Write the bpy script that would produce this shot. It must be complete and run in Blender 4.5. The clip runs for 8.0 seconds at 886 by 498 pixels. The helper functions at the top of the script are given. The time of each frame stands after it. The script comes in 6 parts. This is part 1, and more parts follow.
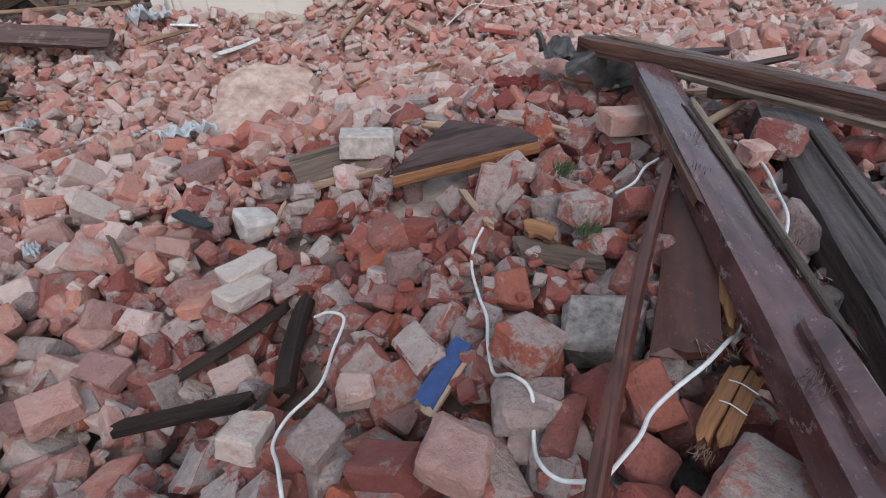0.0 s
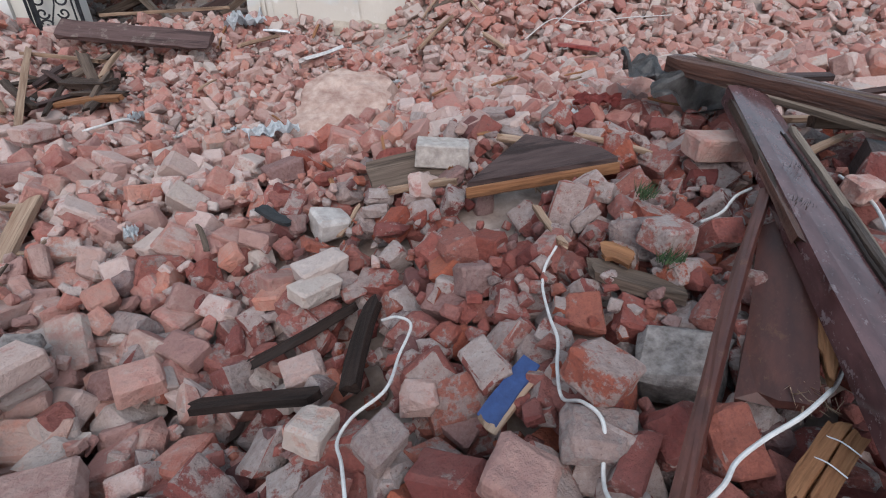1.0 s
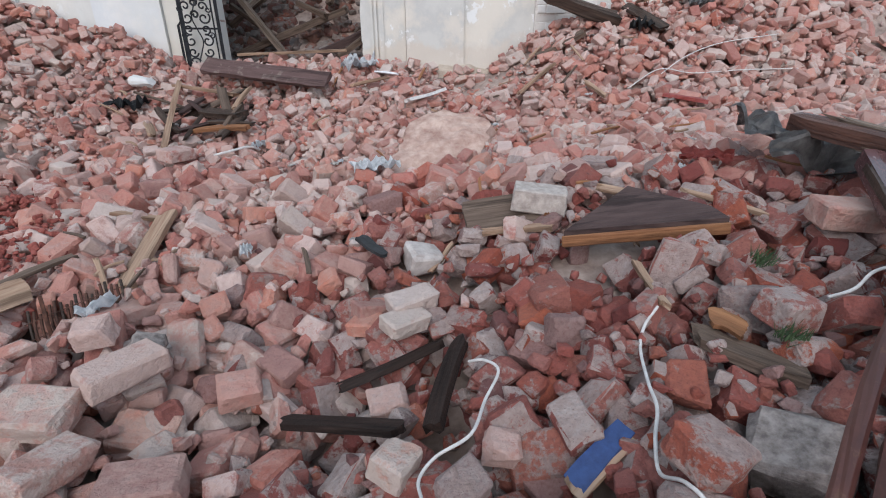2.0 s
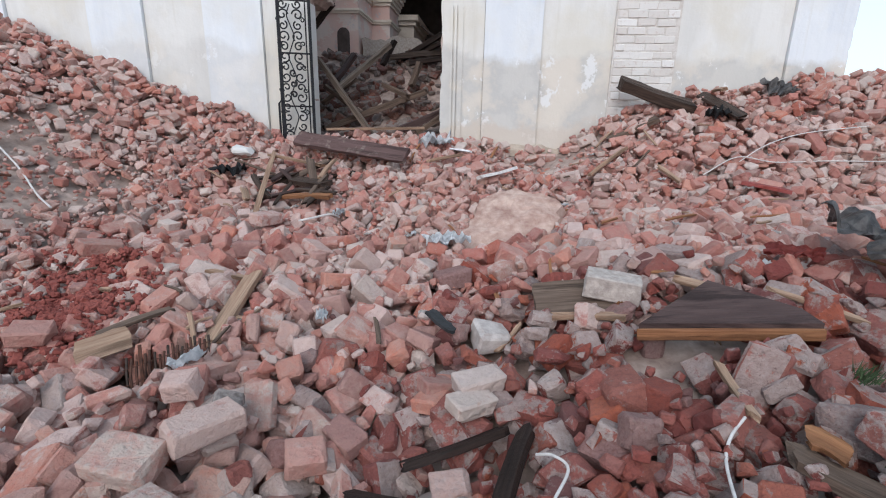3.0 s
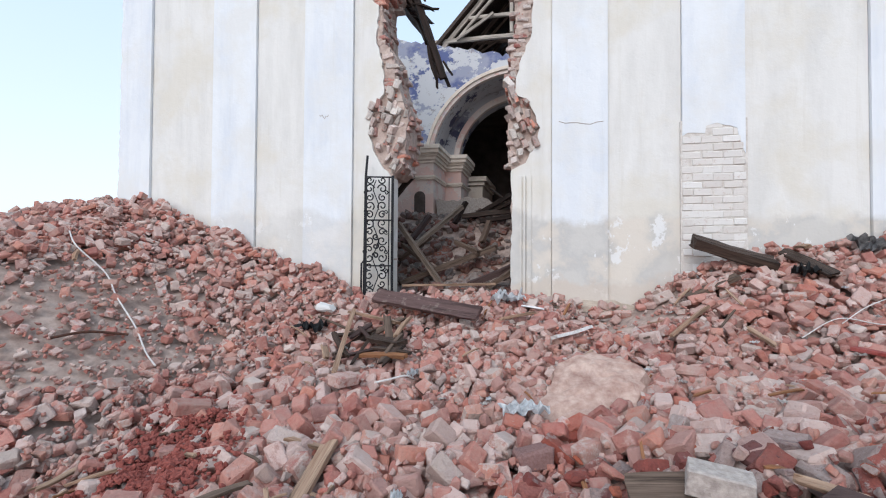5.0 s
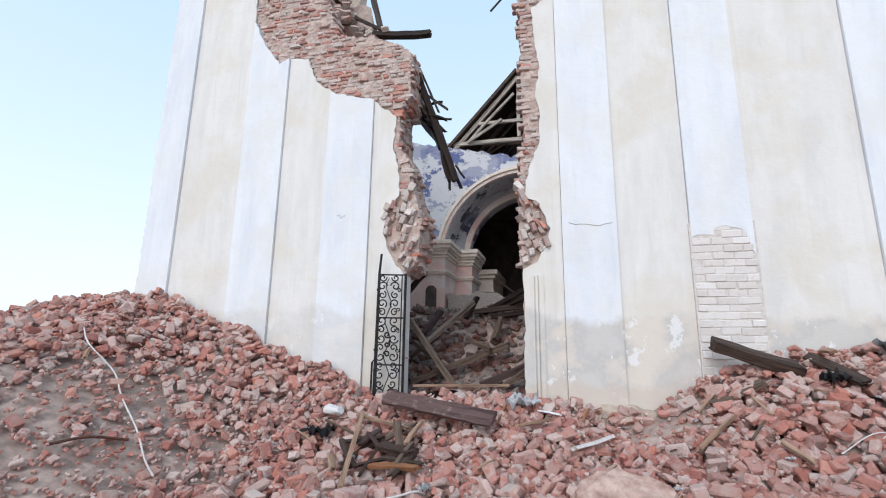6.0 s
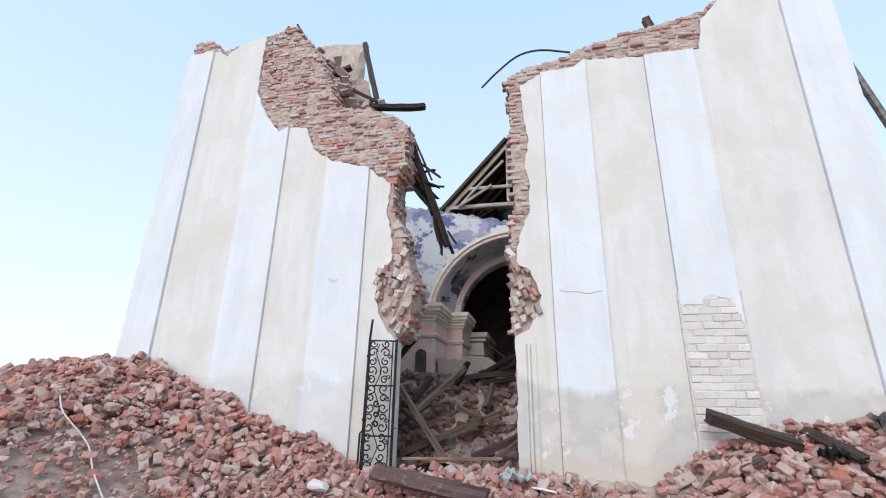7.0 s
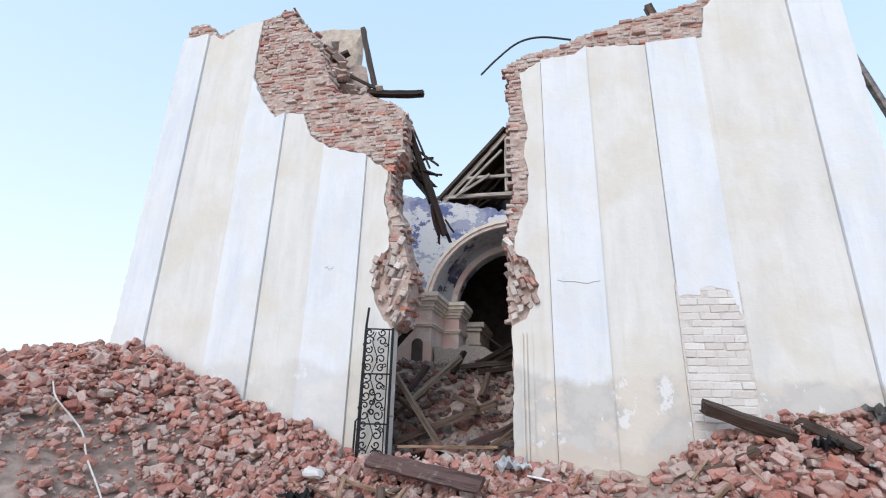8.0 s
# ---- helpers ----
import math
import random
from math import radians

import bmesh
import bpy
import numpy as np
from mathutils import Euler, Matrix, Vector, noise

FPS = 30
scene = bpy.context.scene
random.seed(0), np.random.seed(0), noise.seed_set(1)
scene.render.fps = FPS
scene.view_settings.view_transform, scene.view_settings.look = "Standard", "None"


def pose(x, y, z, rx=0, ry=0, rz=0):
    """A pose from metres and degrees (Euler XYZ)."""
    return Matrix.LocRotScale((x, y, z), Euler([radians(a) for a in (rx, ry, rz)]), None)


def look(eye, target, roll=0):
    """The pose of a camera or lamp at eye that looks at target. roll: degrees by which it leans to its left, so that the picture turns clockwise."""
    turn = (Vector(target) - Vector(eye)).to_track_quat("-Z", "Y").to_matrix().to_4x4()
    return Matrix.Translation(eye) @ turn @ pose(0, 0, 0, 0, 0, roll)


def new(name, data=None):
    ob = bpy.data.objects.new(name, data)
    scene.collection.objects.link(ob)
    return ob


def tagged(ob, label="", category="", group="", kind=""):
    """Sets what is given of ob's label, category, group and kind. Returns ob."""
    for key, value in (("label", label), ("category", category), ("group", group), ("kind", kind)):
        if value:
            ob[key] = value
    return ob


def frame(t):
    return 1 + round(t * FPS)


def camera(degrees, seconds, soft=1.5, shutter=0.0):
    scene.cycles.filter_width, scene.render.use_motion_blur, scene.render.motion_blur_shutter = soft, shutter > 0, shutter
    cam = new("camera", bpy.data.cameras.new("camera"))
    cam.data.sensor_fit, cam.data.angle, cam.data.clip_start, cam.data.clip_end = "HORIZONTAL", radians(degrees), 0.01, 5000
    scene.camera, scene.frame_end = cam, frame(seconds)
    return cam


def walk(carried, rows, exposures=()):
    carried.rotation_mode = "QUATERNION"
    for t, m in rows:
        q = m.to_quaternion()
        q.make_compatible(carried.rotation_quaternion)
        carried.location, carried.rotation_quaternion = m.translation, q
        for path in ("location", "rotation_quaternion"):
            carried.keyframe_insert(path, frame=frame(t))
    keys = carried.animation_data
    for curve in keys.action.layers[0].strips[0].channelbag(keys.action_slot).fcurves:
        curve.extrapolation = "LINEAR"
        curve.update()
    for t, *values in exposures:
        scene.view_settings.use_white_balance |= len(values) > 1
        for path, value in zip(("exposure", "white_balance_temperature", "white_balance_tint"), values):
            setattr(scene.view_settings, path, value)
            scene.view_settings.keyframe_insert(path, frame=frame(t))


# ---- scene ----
cam = camera(86.4, 8.0, soft=1.1)
PATH = [
    (0, (1.587, 1.749, 1.084), (2.17, 3.399, 0.116), -2.9),
    (0.5, (1.565, 1.758, 1.086), (2.07, 3.437, 0.124), -2.2),
    (1, (1.526, 1.774, 1.097), (1.901, 3.506, 0.17), -1.5),
    (1.5, (1.491, 1.782, 1.111), (1.733, 3.564, 0.235), -1.0),
    (2, (1.454, 1.778, 1.132), (1.524, 3.615, 0.344), -0.3),
    (3.5, (1.362, 1.735, 1.261), (1.098, 3.68, 0.876), 1.4),
    (4, (1.346, 1.721, 1.305), (0.996, 3.675, 1.059), 1.1),
    (4.5, (1.334, 1.722, 1.341), (0.914, 3.674, 1.219), 0.7),
    (6, (1.288, 1.677, 1.534), (0.793, 3.571, 1.945), 0.8),
    (6.5, (1.267, 1.658, 1.546), (0.789, 3.519, 2.102), 1.1),
    (7, (1.262, 1.612, 1.622), (0.824, 3.452, 2.27), 1.1),
    (7.5, (1.247, 1.631, 1.625), (0.821, 3.482, 2.25), 1.3),
    (8, (1.247, 1.66, 1.613), (0.819, 3.516, 2.223), 1.5),
]
walk(cam, [(t, look(eye, target, roll)) for t, eye, target, roll in PATH], [(0, -0.26, 6100, 11), (2, -0.24, 6100, 11), (3.5, -0.24, 6100, 11), (4.5, -0.2, 6100, 11), (8, -0.16, 6100, 11)])


# ---------------------------------------------------------------- light
world = bpy.data.worlds.new("sky")
scene.world = world
world.use_nodes = True
wn = world.node_tree.nodes
sky = wn.new("ShaderNodeTexSky")
sky.sky_type = "NISHITA"
sky.sun_disc = False
sky.sun_elevation, sky.sun_rotation = radians(39), radians(188)
sky.air_density, sky.dust_density, sky.ozone_density = 1.0, 3.0, 1.5
veil = wn.new("ShaderNodeMix")  # thin high cloud over the whole sky
veil.data_type, veil.blend_type = "RGBA", "ADD"
veil.inputs[0].default_value = 1.0
tone = wn.new("ShaderNodeValToRGB")  # whiter and brighter towards the horizon
tone.color_ramp.elements[0].position, tone.color_ramp.elements[0].color = 0.05, (0.86, 0.90, 0.91, 1)
tone.color_ramp.elements[1].position, tone.color_ramp.elements[1].color = 0.85, (0.50, 0.71, 0.80, 1)
aim = wn.new("ShaderNodeTexCoord")
parts = wn.new("ShaderNodeSeparateXYZ")
gain = wn.new("ShaderNodeVectorMath")
gain.operation = "SCALE"
gain.inputs["Scale"].default_value = 10.2
world.node_tree.links.new(aim.outputs["Generated"], parts.inputs[0])
world.node_tree.links.new(parts.outputs["Z"], tone.inputs["Fac"])
world.node_tree.links.new(tone.outputs["Color"], gain.inputs[0])
world.node_tree.links.new(gain.outputs[0], veil.inputs[7])
world.node_tree.links.new(sky.outputs["Color"], veil.inputs[6])
wn["Background"].inputs["Strength"].default_value = 0.10
world.node_tree.links.new(veil.outputs[2], wn["Background"].inputs["Color"])
sun_data = bpy.data.lights.new("sun", "SUN")
sun_data.energy, sun_data.angle, sun_data.color = 1.15, radians(35), (1.0, 0.975, 0.955)
sun = new("sun", sun_data)
sun.matrix_world = look((-2, -9, 13), (0, 6, 1))

# ---------------------------------------------------------------- materials


class Nodes:
    """A small helper that wires node materials."""

    def __init__(self, name, rough=0.9, metal=0.0):
        self.mat = bpy.data.materials.new(name)
        self.mat.use_nodes = True
        self.t = self.mat.node_tree
        self.b = self.t.nodes["Principled BSDF"]
        self.b.inputs["Roughness"].default_value = rough
        self.b.inputs["Metallic"].default_value = metal
        self.co = self.t.nodes.new("ShaderNodeTexCoord").outputs["Object"]

    def link(self, a, b):
        self.t.links.new(a, b)

    def world_co(self):
        return self.t.nodes.new("ShaderNodeNewGeometry").outputs["Position"]

    def scaled(self, co, sx, sy, sz):
        m = self.t.nodes.new("ShaderNodeMapping")
        m.inputs["Scale"].default_value = (sx, sy, sz)
        self.link(co, m.inputs["Vector"])
        return m.outputs["Vector"]

    def noise(self, co, scale, detail=4.0, rough=0.6):
        n = self.t.nodes.new("ShaderNodeTexNoise")
        n.inputs["Scale"].default_value = scale
        n.inputs["Detail"].default_value = detail
        n.inputs["Roughness"].default_value = rough
        self.link(co, n.inputs["Vector"])
        return n.outputs["Fac"]

    def ramp(self, fac, stops):
        r = self.t.nodes.new("ShaderNodeValToRGB")
        e = r.color_ramp.elements
        while len(e) < len(stops):
            e.new(0.5)
        for el, (p, c) in zip(e, stops):
            el.position = p
            el.color = (*c, 1) if len(c) == 3 else c
        self.link(fac, r.inputs["Fac"])
        return r.outputs["Color"]

    def step(self, fac, a, b):
        m = self.t.nodes.new("ShaderNodeMapRange")
        m.inputs["From Min"].default_value, m.inputs["From Max"].default_value = a, b
        self.link(fac, m.inputs["Value"])
        return m.outputs["Result"]

    def math(self, op, a, b):
        m = self.t.nodes.new("ShaderNodeMath")
        m.operation = op
        for k, v in enumerate((a, b)):
            if isinstance(v, (int, float)):
                m.inputs[k].default_value = v
            else:
                self.link(v, m.inputs[k])
        return m.outputs[0]

    def mix(self, fac, a, b, mode="MIX"):
        m = self.t.nodes.new("ShaderNodeMix")
        m.data_type, m.blend_type = "RGBA", mode
        for key, v in ((0, fac), (6, a), (7, b)):
            if isinstance(v, (int, float)):
                m.inputs[key].default_value = v
            elif isinstance(v, tuple):
                m.inputs[key].default_value = (*v, 1)
            else:
                self.link(v, m.inputs[key])
        return m.outputs[2]

    def chance(self):
        """A random number that differs for each object and each loose piece of a mesh."""
        a = self.t.nodes.new("ShaderNodeObjectInfo").outputs["Random"]
        g = self.t.nodes.new("ShaderNodeNewGeometry").outputs["Random Per Island"]
        return self.math("FRACT", self.math("ADD", a, g), 0.0)

    def colour(self, c):
        if isinstance(c, tuple):
            self.b.inputs["Base Color"].default_value = (*c, 1)
        else:
            self.link(c, self.b.inputs["Base Color"])
        return self

    def bump(self, height, strength=0.5, distance=0.01):
        n = self.t.nodes.new("ShaderNodeBump")
        n.inputs["Strength"].default_value, n.inputs["Distance"].default_value = strength, distance
        self.link(height, n.inputs["Height"])
        self.link(n.outputs["Normal"], self.b.inputs["Normal"])
        return self


def brick_material(name, mortared, dusty, light=1.0, powder=(0.45, 0.305, 0.268), grey=0.0, speckle=1.0):
    """Old fired brick; mortared: how much of the face still carries lime mortar; dusty: pale brick dust over it."""
    n = Nodes(name, 0.93)
    w = n.world_co()
    r = n.chance()

    def lit(c):
        return tuple(min(0.8, v * light) for v in c)

    def lime_tone(c):
        m = sum(c) / 3
        return lit(tuple(v + grey * (m * k - v) for v, k in zip(c, (1.04, 1.0, 0.96))))

    body = n.ramp(r, [(0.0, lit((0.22, 0.044, 0.038))), (0.18, lit((0.37, 0.090, 0.068))), (0.38, lit((0.45, 0.165, 0.132))), (0.54, lit((0.25, 0.052, 0.044))), (0.68, lit((0.50, 0.115, 0.050))), (0.80, lit((0.34, 0.135, 0.115))), (0.88, lit((0.36, 0.31, 0.295))), (1.0, lit((0.17, 0.042, 0.040)))])
    grain = n.noise(w, 70, 6, 0.7)
    body = n.mix(n.math("MULTIPLY", n.step(grain, 0.42, 0.70), 0.25 + 0.35 * speckle), body, lit((0.17, 0.045, 0.038)))
    second = n.math("FRACT", n.math("MULTIPLY", r, 7.31), 0.0)
    lime = n.ramp(n.math("ADD", n.math("MULTIPLY", n.noise(w, 34, 6, 0.7), 0.35 + 0.35 * speckle), n.math("MULTIPLY", second, 0.65 - 0.35 * speckle)), [(0.30, lime_tone((0.21, 0.138, 0.124))), (0.46, lime_tone((0.37, 0.258, 0.233))), (0.58, lime_tone((0.45, 0.335, 0.306))), (0.74, lime_tone((0.56, 0.455, 0.425)))])
    lime = n.mix(n.math("MULTIPLY", n.step(n.noise(w, 120, 5, 0.7), 0.58, 0.68), 0.55 * speckle), lime, lit((0.16, 0.105, 0.095)))
    worn = n.math("ADD", n.noise(w, 13, 8, 0.72), n.math("MULTIPLY", n.math("SUBTRACT", second, 0.5), 0.62 - 0.28 * speckle))
    col = n.mix(n.step(worn, 0.62 + 0.035 * speckle - mortared, 0.76 - 0.045 * speckle - mortared), body, lime)
    dust = n.step(n.math("ADD", n.math("MULTIPLY", n.noise(w, 1.7, 6, 0.6), 0.5), n.math("MULTIPLY", n.noise(w, 19, 6, 0.7), 0.5)), 0.36 - 0.14 * (1 - speckle), 0.62 - 0.12 * (1 - speckle))
    third = n.math("FRACT", n.math("MULTIPLY", r, 13.7), 0.0)
    film = n.ramp(third, [(p, lit(tuple(v * k for v, k in zip(powder, c)))) for p, c in ((0.0, (1.05, 0.94, 0.90)), (0.25, (0.86, 0.70, 0.66)), (0.5, (1.0, 1.0, 0.98)), (0.75, (0.95, 1.12, 1.10)), (1.0, (0.78, 0.86, 0.86)))])
    col = n.mix(n.math("MULTIPLY", dust, dusty), col, film)
    pit = n.step(n.noise(w, 95, 4, 0.6), 0.64, 0.72)
    col = n.mix(n.math("MULTIPLY", pit, 0.6 * speckle), col, lit((0.09, 0.035, 0.03)))
    n.colour(col)
    n.bump(n.math("ADD", n.math("MULTIPLY", grain, 0.8), n.math("MULTIPLY", n.noise(w, 26, 6, 0.65), 1.6)), 1.0, 0.013)
    return n.mat


def plaster_material(name, light, dark, damp, dado):
    """Lime paint on old plaster, brushed on in coats; below the dado line a patched grey and beige render with white flakes."""
    n = Nodes(name, 0.9)
    w = n.world_co()
    z = n.t.nodes.new("ShaderNodeSeparateXYZ")
    n.link(w, z.inputs[0])
    streak = n.noise(n.scaled(w, 3.0, 3.0, 0.45), 1.2, 6, 0.65)
    col = n.mix(n.step(streak, 0.40, 0.62), light, dark)
    coat = n.noise(n.scaled(w, 1.0, 1.0, 0.6), 2.6, 3, 0.5)
    col = n.mix(n.math("MULTIPLY", n.step(coat, 0.50, 0.56), 0.45), col, light)
    blot = n.noise(w, 1.1, 6, 0.62)
    col = n.mix(n.math("MULTIPLY", n.step(blot, 0.47, 0.62), 0.75), col, damp)
    run = n.noise(n.scaled(w, 9.0, 9.0, 0.35), 1.0, 5, 0.7)
    col = n.mix(n.math("MULTIPLY", n.step(run, 0.58, 0.72), 0.35), col, tuple(0.86 * v for v in damp))
    edge = n.math("ADD", z.outputs["Z"], n.math("MULTIPLY", n.math("SUBTRACT", n.noise(w, 1.3, 7, 0.62), 0.5), 0.75))
    low = n.math("SUBTRACT", 1.0, n.step(edge, 1.88, 1.99))
    low = n.math("MULTIPLY", low, n.math("ADD", 0.45, n.math("MULTIPLY", n.step(z.outputs["X"], -0.5, 0.9), 0.55)))
    patchy = n.ramp(n.noise(w, 1.7, 7, 0.6), [(0.38, (0.66, 0.60, 0.53)), (0.47, (0.60, 0.555, 0.50)), (0.53, (0.50, 0.485, 0.465)), (0.60, (0.56, 0.54, 0.51))])
    flake = n.step(n.noise(n.scaled(w, 1.0, 1.0, 0.8), 3.3, 9, 0.68), 0.575, 0.60)
    patchy = n.mix(n.math("MULTIPLY", flake, 0.85), patchy, (0.76, 0.76, 0.765))
    sand = n.math("SUBTRACT", 1.0, n.step(n.math("ADD", edge, n.math("MULTIPLY", n.math("SUBTRACT", n.noise(w, 6, 6, 0.6), 0.5), 0.4)), 1.12, 1.22))
    patchy = n.mix(n.math("MULTIPLY", sand, 0.8), patchy, (0.56, 0.48, 0.41))
    col = n.mix(n.math("MULTIPLY", low, dado), col, patchy)
    n.colour(col)
    n.bump(n.math("ADD", n.math("ADD", n.math("MULTIPLY", n.noise(w, 45, 5), 0.35), n.math("MULTIPLY", n.noise(w, 5, 5), 3.0)), n.math("MULTIPLY", flake, 0.25)), 0.30, 0.010)
    return n.mat


def fresco_material(name, ground, paint, lost):
    """Wall painting that has flaked off in sharp-edged patches down to the lime."""
    n = Nodes(name, 0.92)
    w = n.world_co()
    sheet = n.mix(n.step(n.noise(w, 1.3, 5, 0.6), 0.44, 0.56), paint, tuple(0.55 * a + 0.45 * b for a, b in zip(paint, ground)))
    gone = n.step(n.math("ADD", n.noise(n.scaled(w, 1.0, 1.0, 1.4), 1.9, 9, 0.66), n.math("MULTIPLY", n.math("SUBTRACT", n.noise(w, 0.5, 2), 0.5), 0.5)), 0.475, 0.50)
    col = n.mix(gone, sheet, ground)
    col = n.mix(n.math("MULTIPLY", n.step(n.noise(w, 5.5, 8, 0.7), 0.58, 0.62), 0.8), col, lost)
    n.colour(col)
    n.bump(n.math("ADD", n.math("MULTIPLY", gone, -0.6), n.noise(w, 14, 6, 0.6)), 0.6, 0.012)
    return n.mat


def whitewashed_material(name):
    """Old brick under thin whitewash, each brick a little different."""
    n = Nodes(name, 0.94)
    w = n.world_co()
    r = n.chance()
    col = n.ramp(r, [(0.0, (0.60, 0.555, 0.52)), (0.35, (0.70, 0.675, 0.65)), (0.7, (0.64, 0.60, 0.565)), (1.0, (0.74, 0.72, 0.70))])
    col = n.mix(n.math("MULTIPLY", n.step(n.noise(w, 24, 7, 0.7), 0.56, 0.66), 0.55), col, (0.50, 0.40, 0.35))
    n.colour(col)
    n.bump(n.noise(w, 40, 6, 0.7), 0.7, 0.008)
    return n.mat


def wood_material(name, dark, light, scale=1.0, rough=0.75, wear=None):
    n = Nodes(name, rough)
    grain = n.noise(n.scaled(n.co, 2.0, 45 * scale, 45 * scale), 1.0, 6, 0.65)
    col = n.ramp(grain, [(0.32, dark), (0.68, light)])
    if wear:
        col = n.mix(n.step(n.noise(n.co, 9, 6, 0.7), 0.56, 0.64), col, wear)
    col = n.mix(n.math("MULTIPLY", n.step(n.noise(n.scaled(n.co, 0.7, 14, 14), 1.0, 7, 0.7), 0.52, 0.62), 0.75), col, tuple(0.35 * v for v in dark))
    n.colour(col)
    n.b.inputs["Specular IOR Level"].default_value = 0.5 if rough < 0.4 else 0.2
    n.bump(n.math("ADD", grain, n.math("MULTIPLY", n.noise(n.co, 25, 5), 0.7)), 0.9, 0.009)
    return n.mat


def painted_material(name, a, b, worn, rough=0.16):
    """Old gloss paint on timber: smooth, damp, scuffed through in spots."""
    n = Nodes(name, 0.22)
    blot = n.noise(n.scaled(n.co, 3, 9, 9), 1.0, 6, 0.6)
    col = n.ramp(blot, [(0.35, a), (0.65, b)])
    stain = n.step(n.noise(n.scaled(n.co, 2.0, 5, 5), 1.3, 7, 0.7), 0.50, 0.60)
    col = n.mix(n.math("MULTIPLY", stain, 0.45), col, tuple(0.35 * v for v in a))
    spots = n.step(n.noise(n.scaled(n.co, 12, 22, 22), 1.0, 8, 0.74), 0.60, 0.66)
    col = n.mix(n.math("MULTIPLY", spots, 0.7), col, worn)
    dust = n.step(n.noise(n.scaled(n.co, 60, 80, 80), 1.0, 5, 0.7), 0.60, 0.72)
    col = n.mix(n.math("MULTIPLY", dust, 0.45), col, worn)
    n.colour(col)
    n.link(n.math("ADD", n.math("ADD", rough, n.math("MULTIPLY", blot, 0.25)), n.math("MULTIPLY", spots, 0.4)), n.b.inputs["Roughness"])
    n.bump(n.math("ADD", n.noise(n.scaled(n.co, 4, 30, 30), 1.0, 5), n.math("MULTIPLY", spots, 0.6)), 0.25, 0.004)
    return n.mat


def plain_material(name, a, b, scale=20.0, rough=0.8, metal=0.0, relief=0.4):
    n = Nodes(name, rough, metal)
    f = n.noise(n.world_co(), scale, 6, 0.65)
    n.colour(n.ramp(f, [(0.35, a), (0.65, b)]))
    n.bump(f, relief, 0.01)
    return n.mat


BRICK = brick_material("rubble_brick", 0.06, 0.10, 0.80)
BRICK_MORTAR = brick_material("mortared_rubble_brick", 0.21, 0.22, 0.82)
BRICK_DUSTY = brick_material("dusty_rubble_brick", 0.07, 0.58, 1.17, (0.46, 0.300, 0.258), speckle=0.4)
BRICK_DUSTY_MORTAR = brick_material("dusty_mortared_rubble_brick", 0.17, 0.66, 1.19, (0.47, 0.325, 0.282), speckle=0.4)
BRICK_WALL = brick_material("wall_brick", 0.27, 0.60, 1.32, (0.44, 0.345, 0.305), 0.5, 0.6)
BRICK_LIME = brick_material("limed_wall_brick", 0.42, 0.40, 1.50, (0.48, 0.395, 0.345), 0.6, 0.5)
# dusty brick at about half tone, the dim nave put into its colour
BRICK_NAVE = brick_material("shaded_dusty_nave_brick", 0.20, 0.75, 0.52, (0.42, 0.33, 0.285), 0.4)
EARTH = plain_material("brick_dust_earth", (0.235, 0.168, 0.143), (0.44, 0.338, 0.290), 9, 1.0, 0, 0.9)
MASONRY = plain_material("mortar_rubble_core", (0.34, 0.25, 0.215), (0.58, 0.47, 0.415), 8, 0.95, 0, 1.0)
PLASTER_WHITE = plaster_material("white_lime_plaster", (0.745, 0.765, 0.79), (0.655, 0.685, 0.735), (0.70, 0.695, 0.68), 0.95)
PLASTER_CREAM = plaster_material("cream_lime_plaster", (0.725, 0.71, 0.685), (0.645, 0.63, 0.605), (0.655, 0.615, 0.54), 0.85)
WHITE_BRICK = whitewashed_material("whitewashed_brick")
MORTAR = plain_material("grey_mortar", (0.29, 0.25, 0.225), (0.46, 0.405, 0.365), 25, 0.95)
PALE_MORTAR = plain_material("pale_mortar", (0.52, 0.47, 0.43), (0.69, 0.655, 0.62), 16, 0.95, 0, 0.8)
SANDY = plain_material("sandy_eroded_stone", (0.40, 0.33, 0.27), (0.60, 0.52, 0.44), 9, 0.95, 0, 1.0)
PALE_STONE = plain_material("dusty_mortar_face", (0.30, 0.25, 0.225), (0.50, 0.43, 0.39), 25, 0.95, 0, 0.8)
STONE_PALE = plain_material("pale_plaster_lump", (0.34, 0.285, 0.265), (0.56, 0.50, 0.47), 14, 0.95, 0, 0.9)
CONCRETE = plain_material("grey_concrete", (0.125, 0.098, 0.090), (0.32, 0.27, 0.248), 30, 0.9, 0, 0.9)
SLAB = plain_material("pink_plaster_slab", (0.31, 0.18, 0.145), (0.55, 0.40, 0.335), 9, 0.95, 0, 1.0)
WOOD_BROWN = painted_material("brown_painted_wood", (0.058, 0.025, 0.026), (0.140, 0.068, 0.068), (0.26, 0.205, 0.21), 0.10)
WOOD_MAROON = painted_material("dull_maroon_paint", (0.048, 0.013, 0.010), (0.110, 0.034, 0.023), (0.15, 0.08, 0.055), 0.40)
WOOD_PALE = wood_material("pale_roof_timber", (0.34, 0.29, 0.25), (0.58, 0.52, 0.45), 1.0, 0.85)
WOOD_CHAR = wood_material("charred_wood", (0.011, 0.007, 0.006), (0.042, 0.025, 0.020), 1.0, 0.65)
WOOD_DARK = wood_material("old_dark_wood", (0.020, 0.013, 0.010), (0.085, 0.056, 0.044), 1.0, 0.5)
WOOD_GREY = wood_material("weathered_grey_wood", (0.075, 0.050, 0.038), (0.19, 0.135, 0.105), 1.0, 0.85)
WOOD_RAW = wood_material("split_raw_wood", (0.25, 0.145, 0.095), (0.48, 0.335, 0.24), 1.3, 0.8)
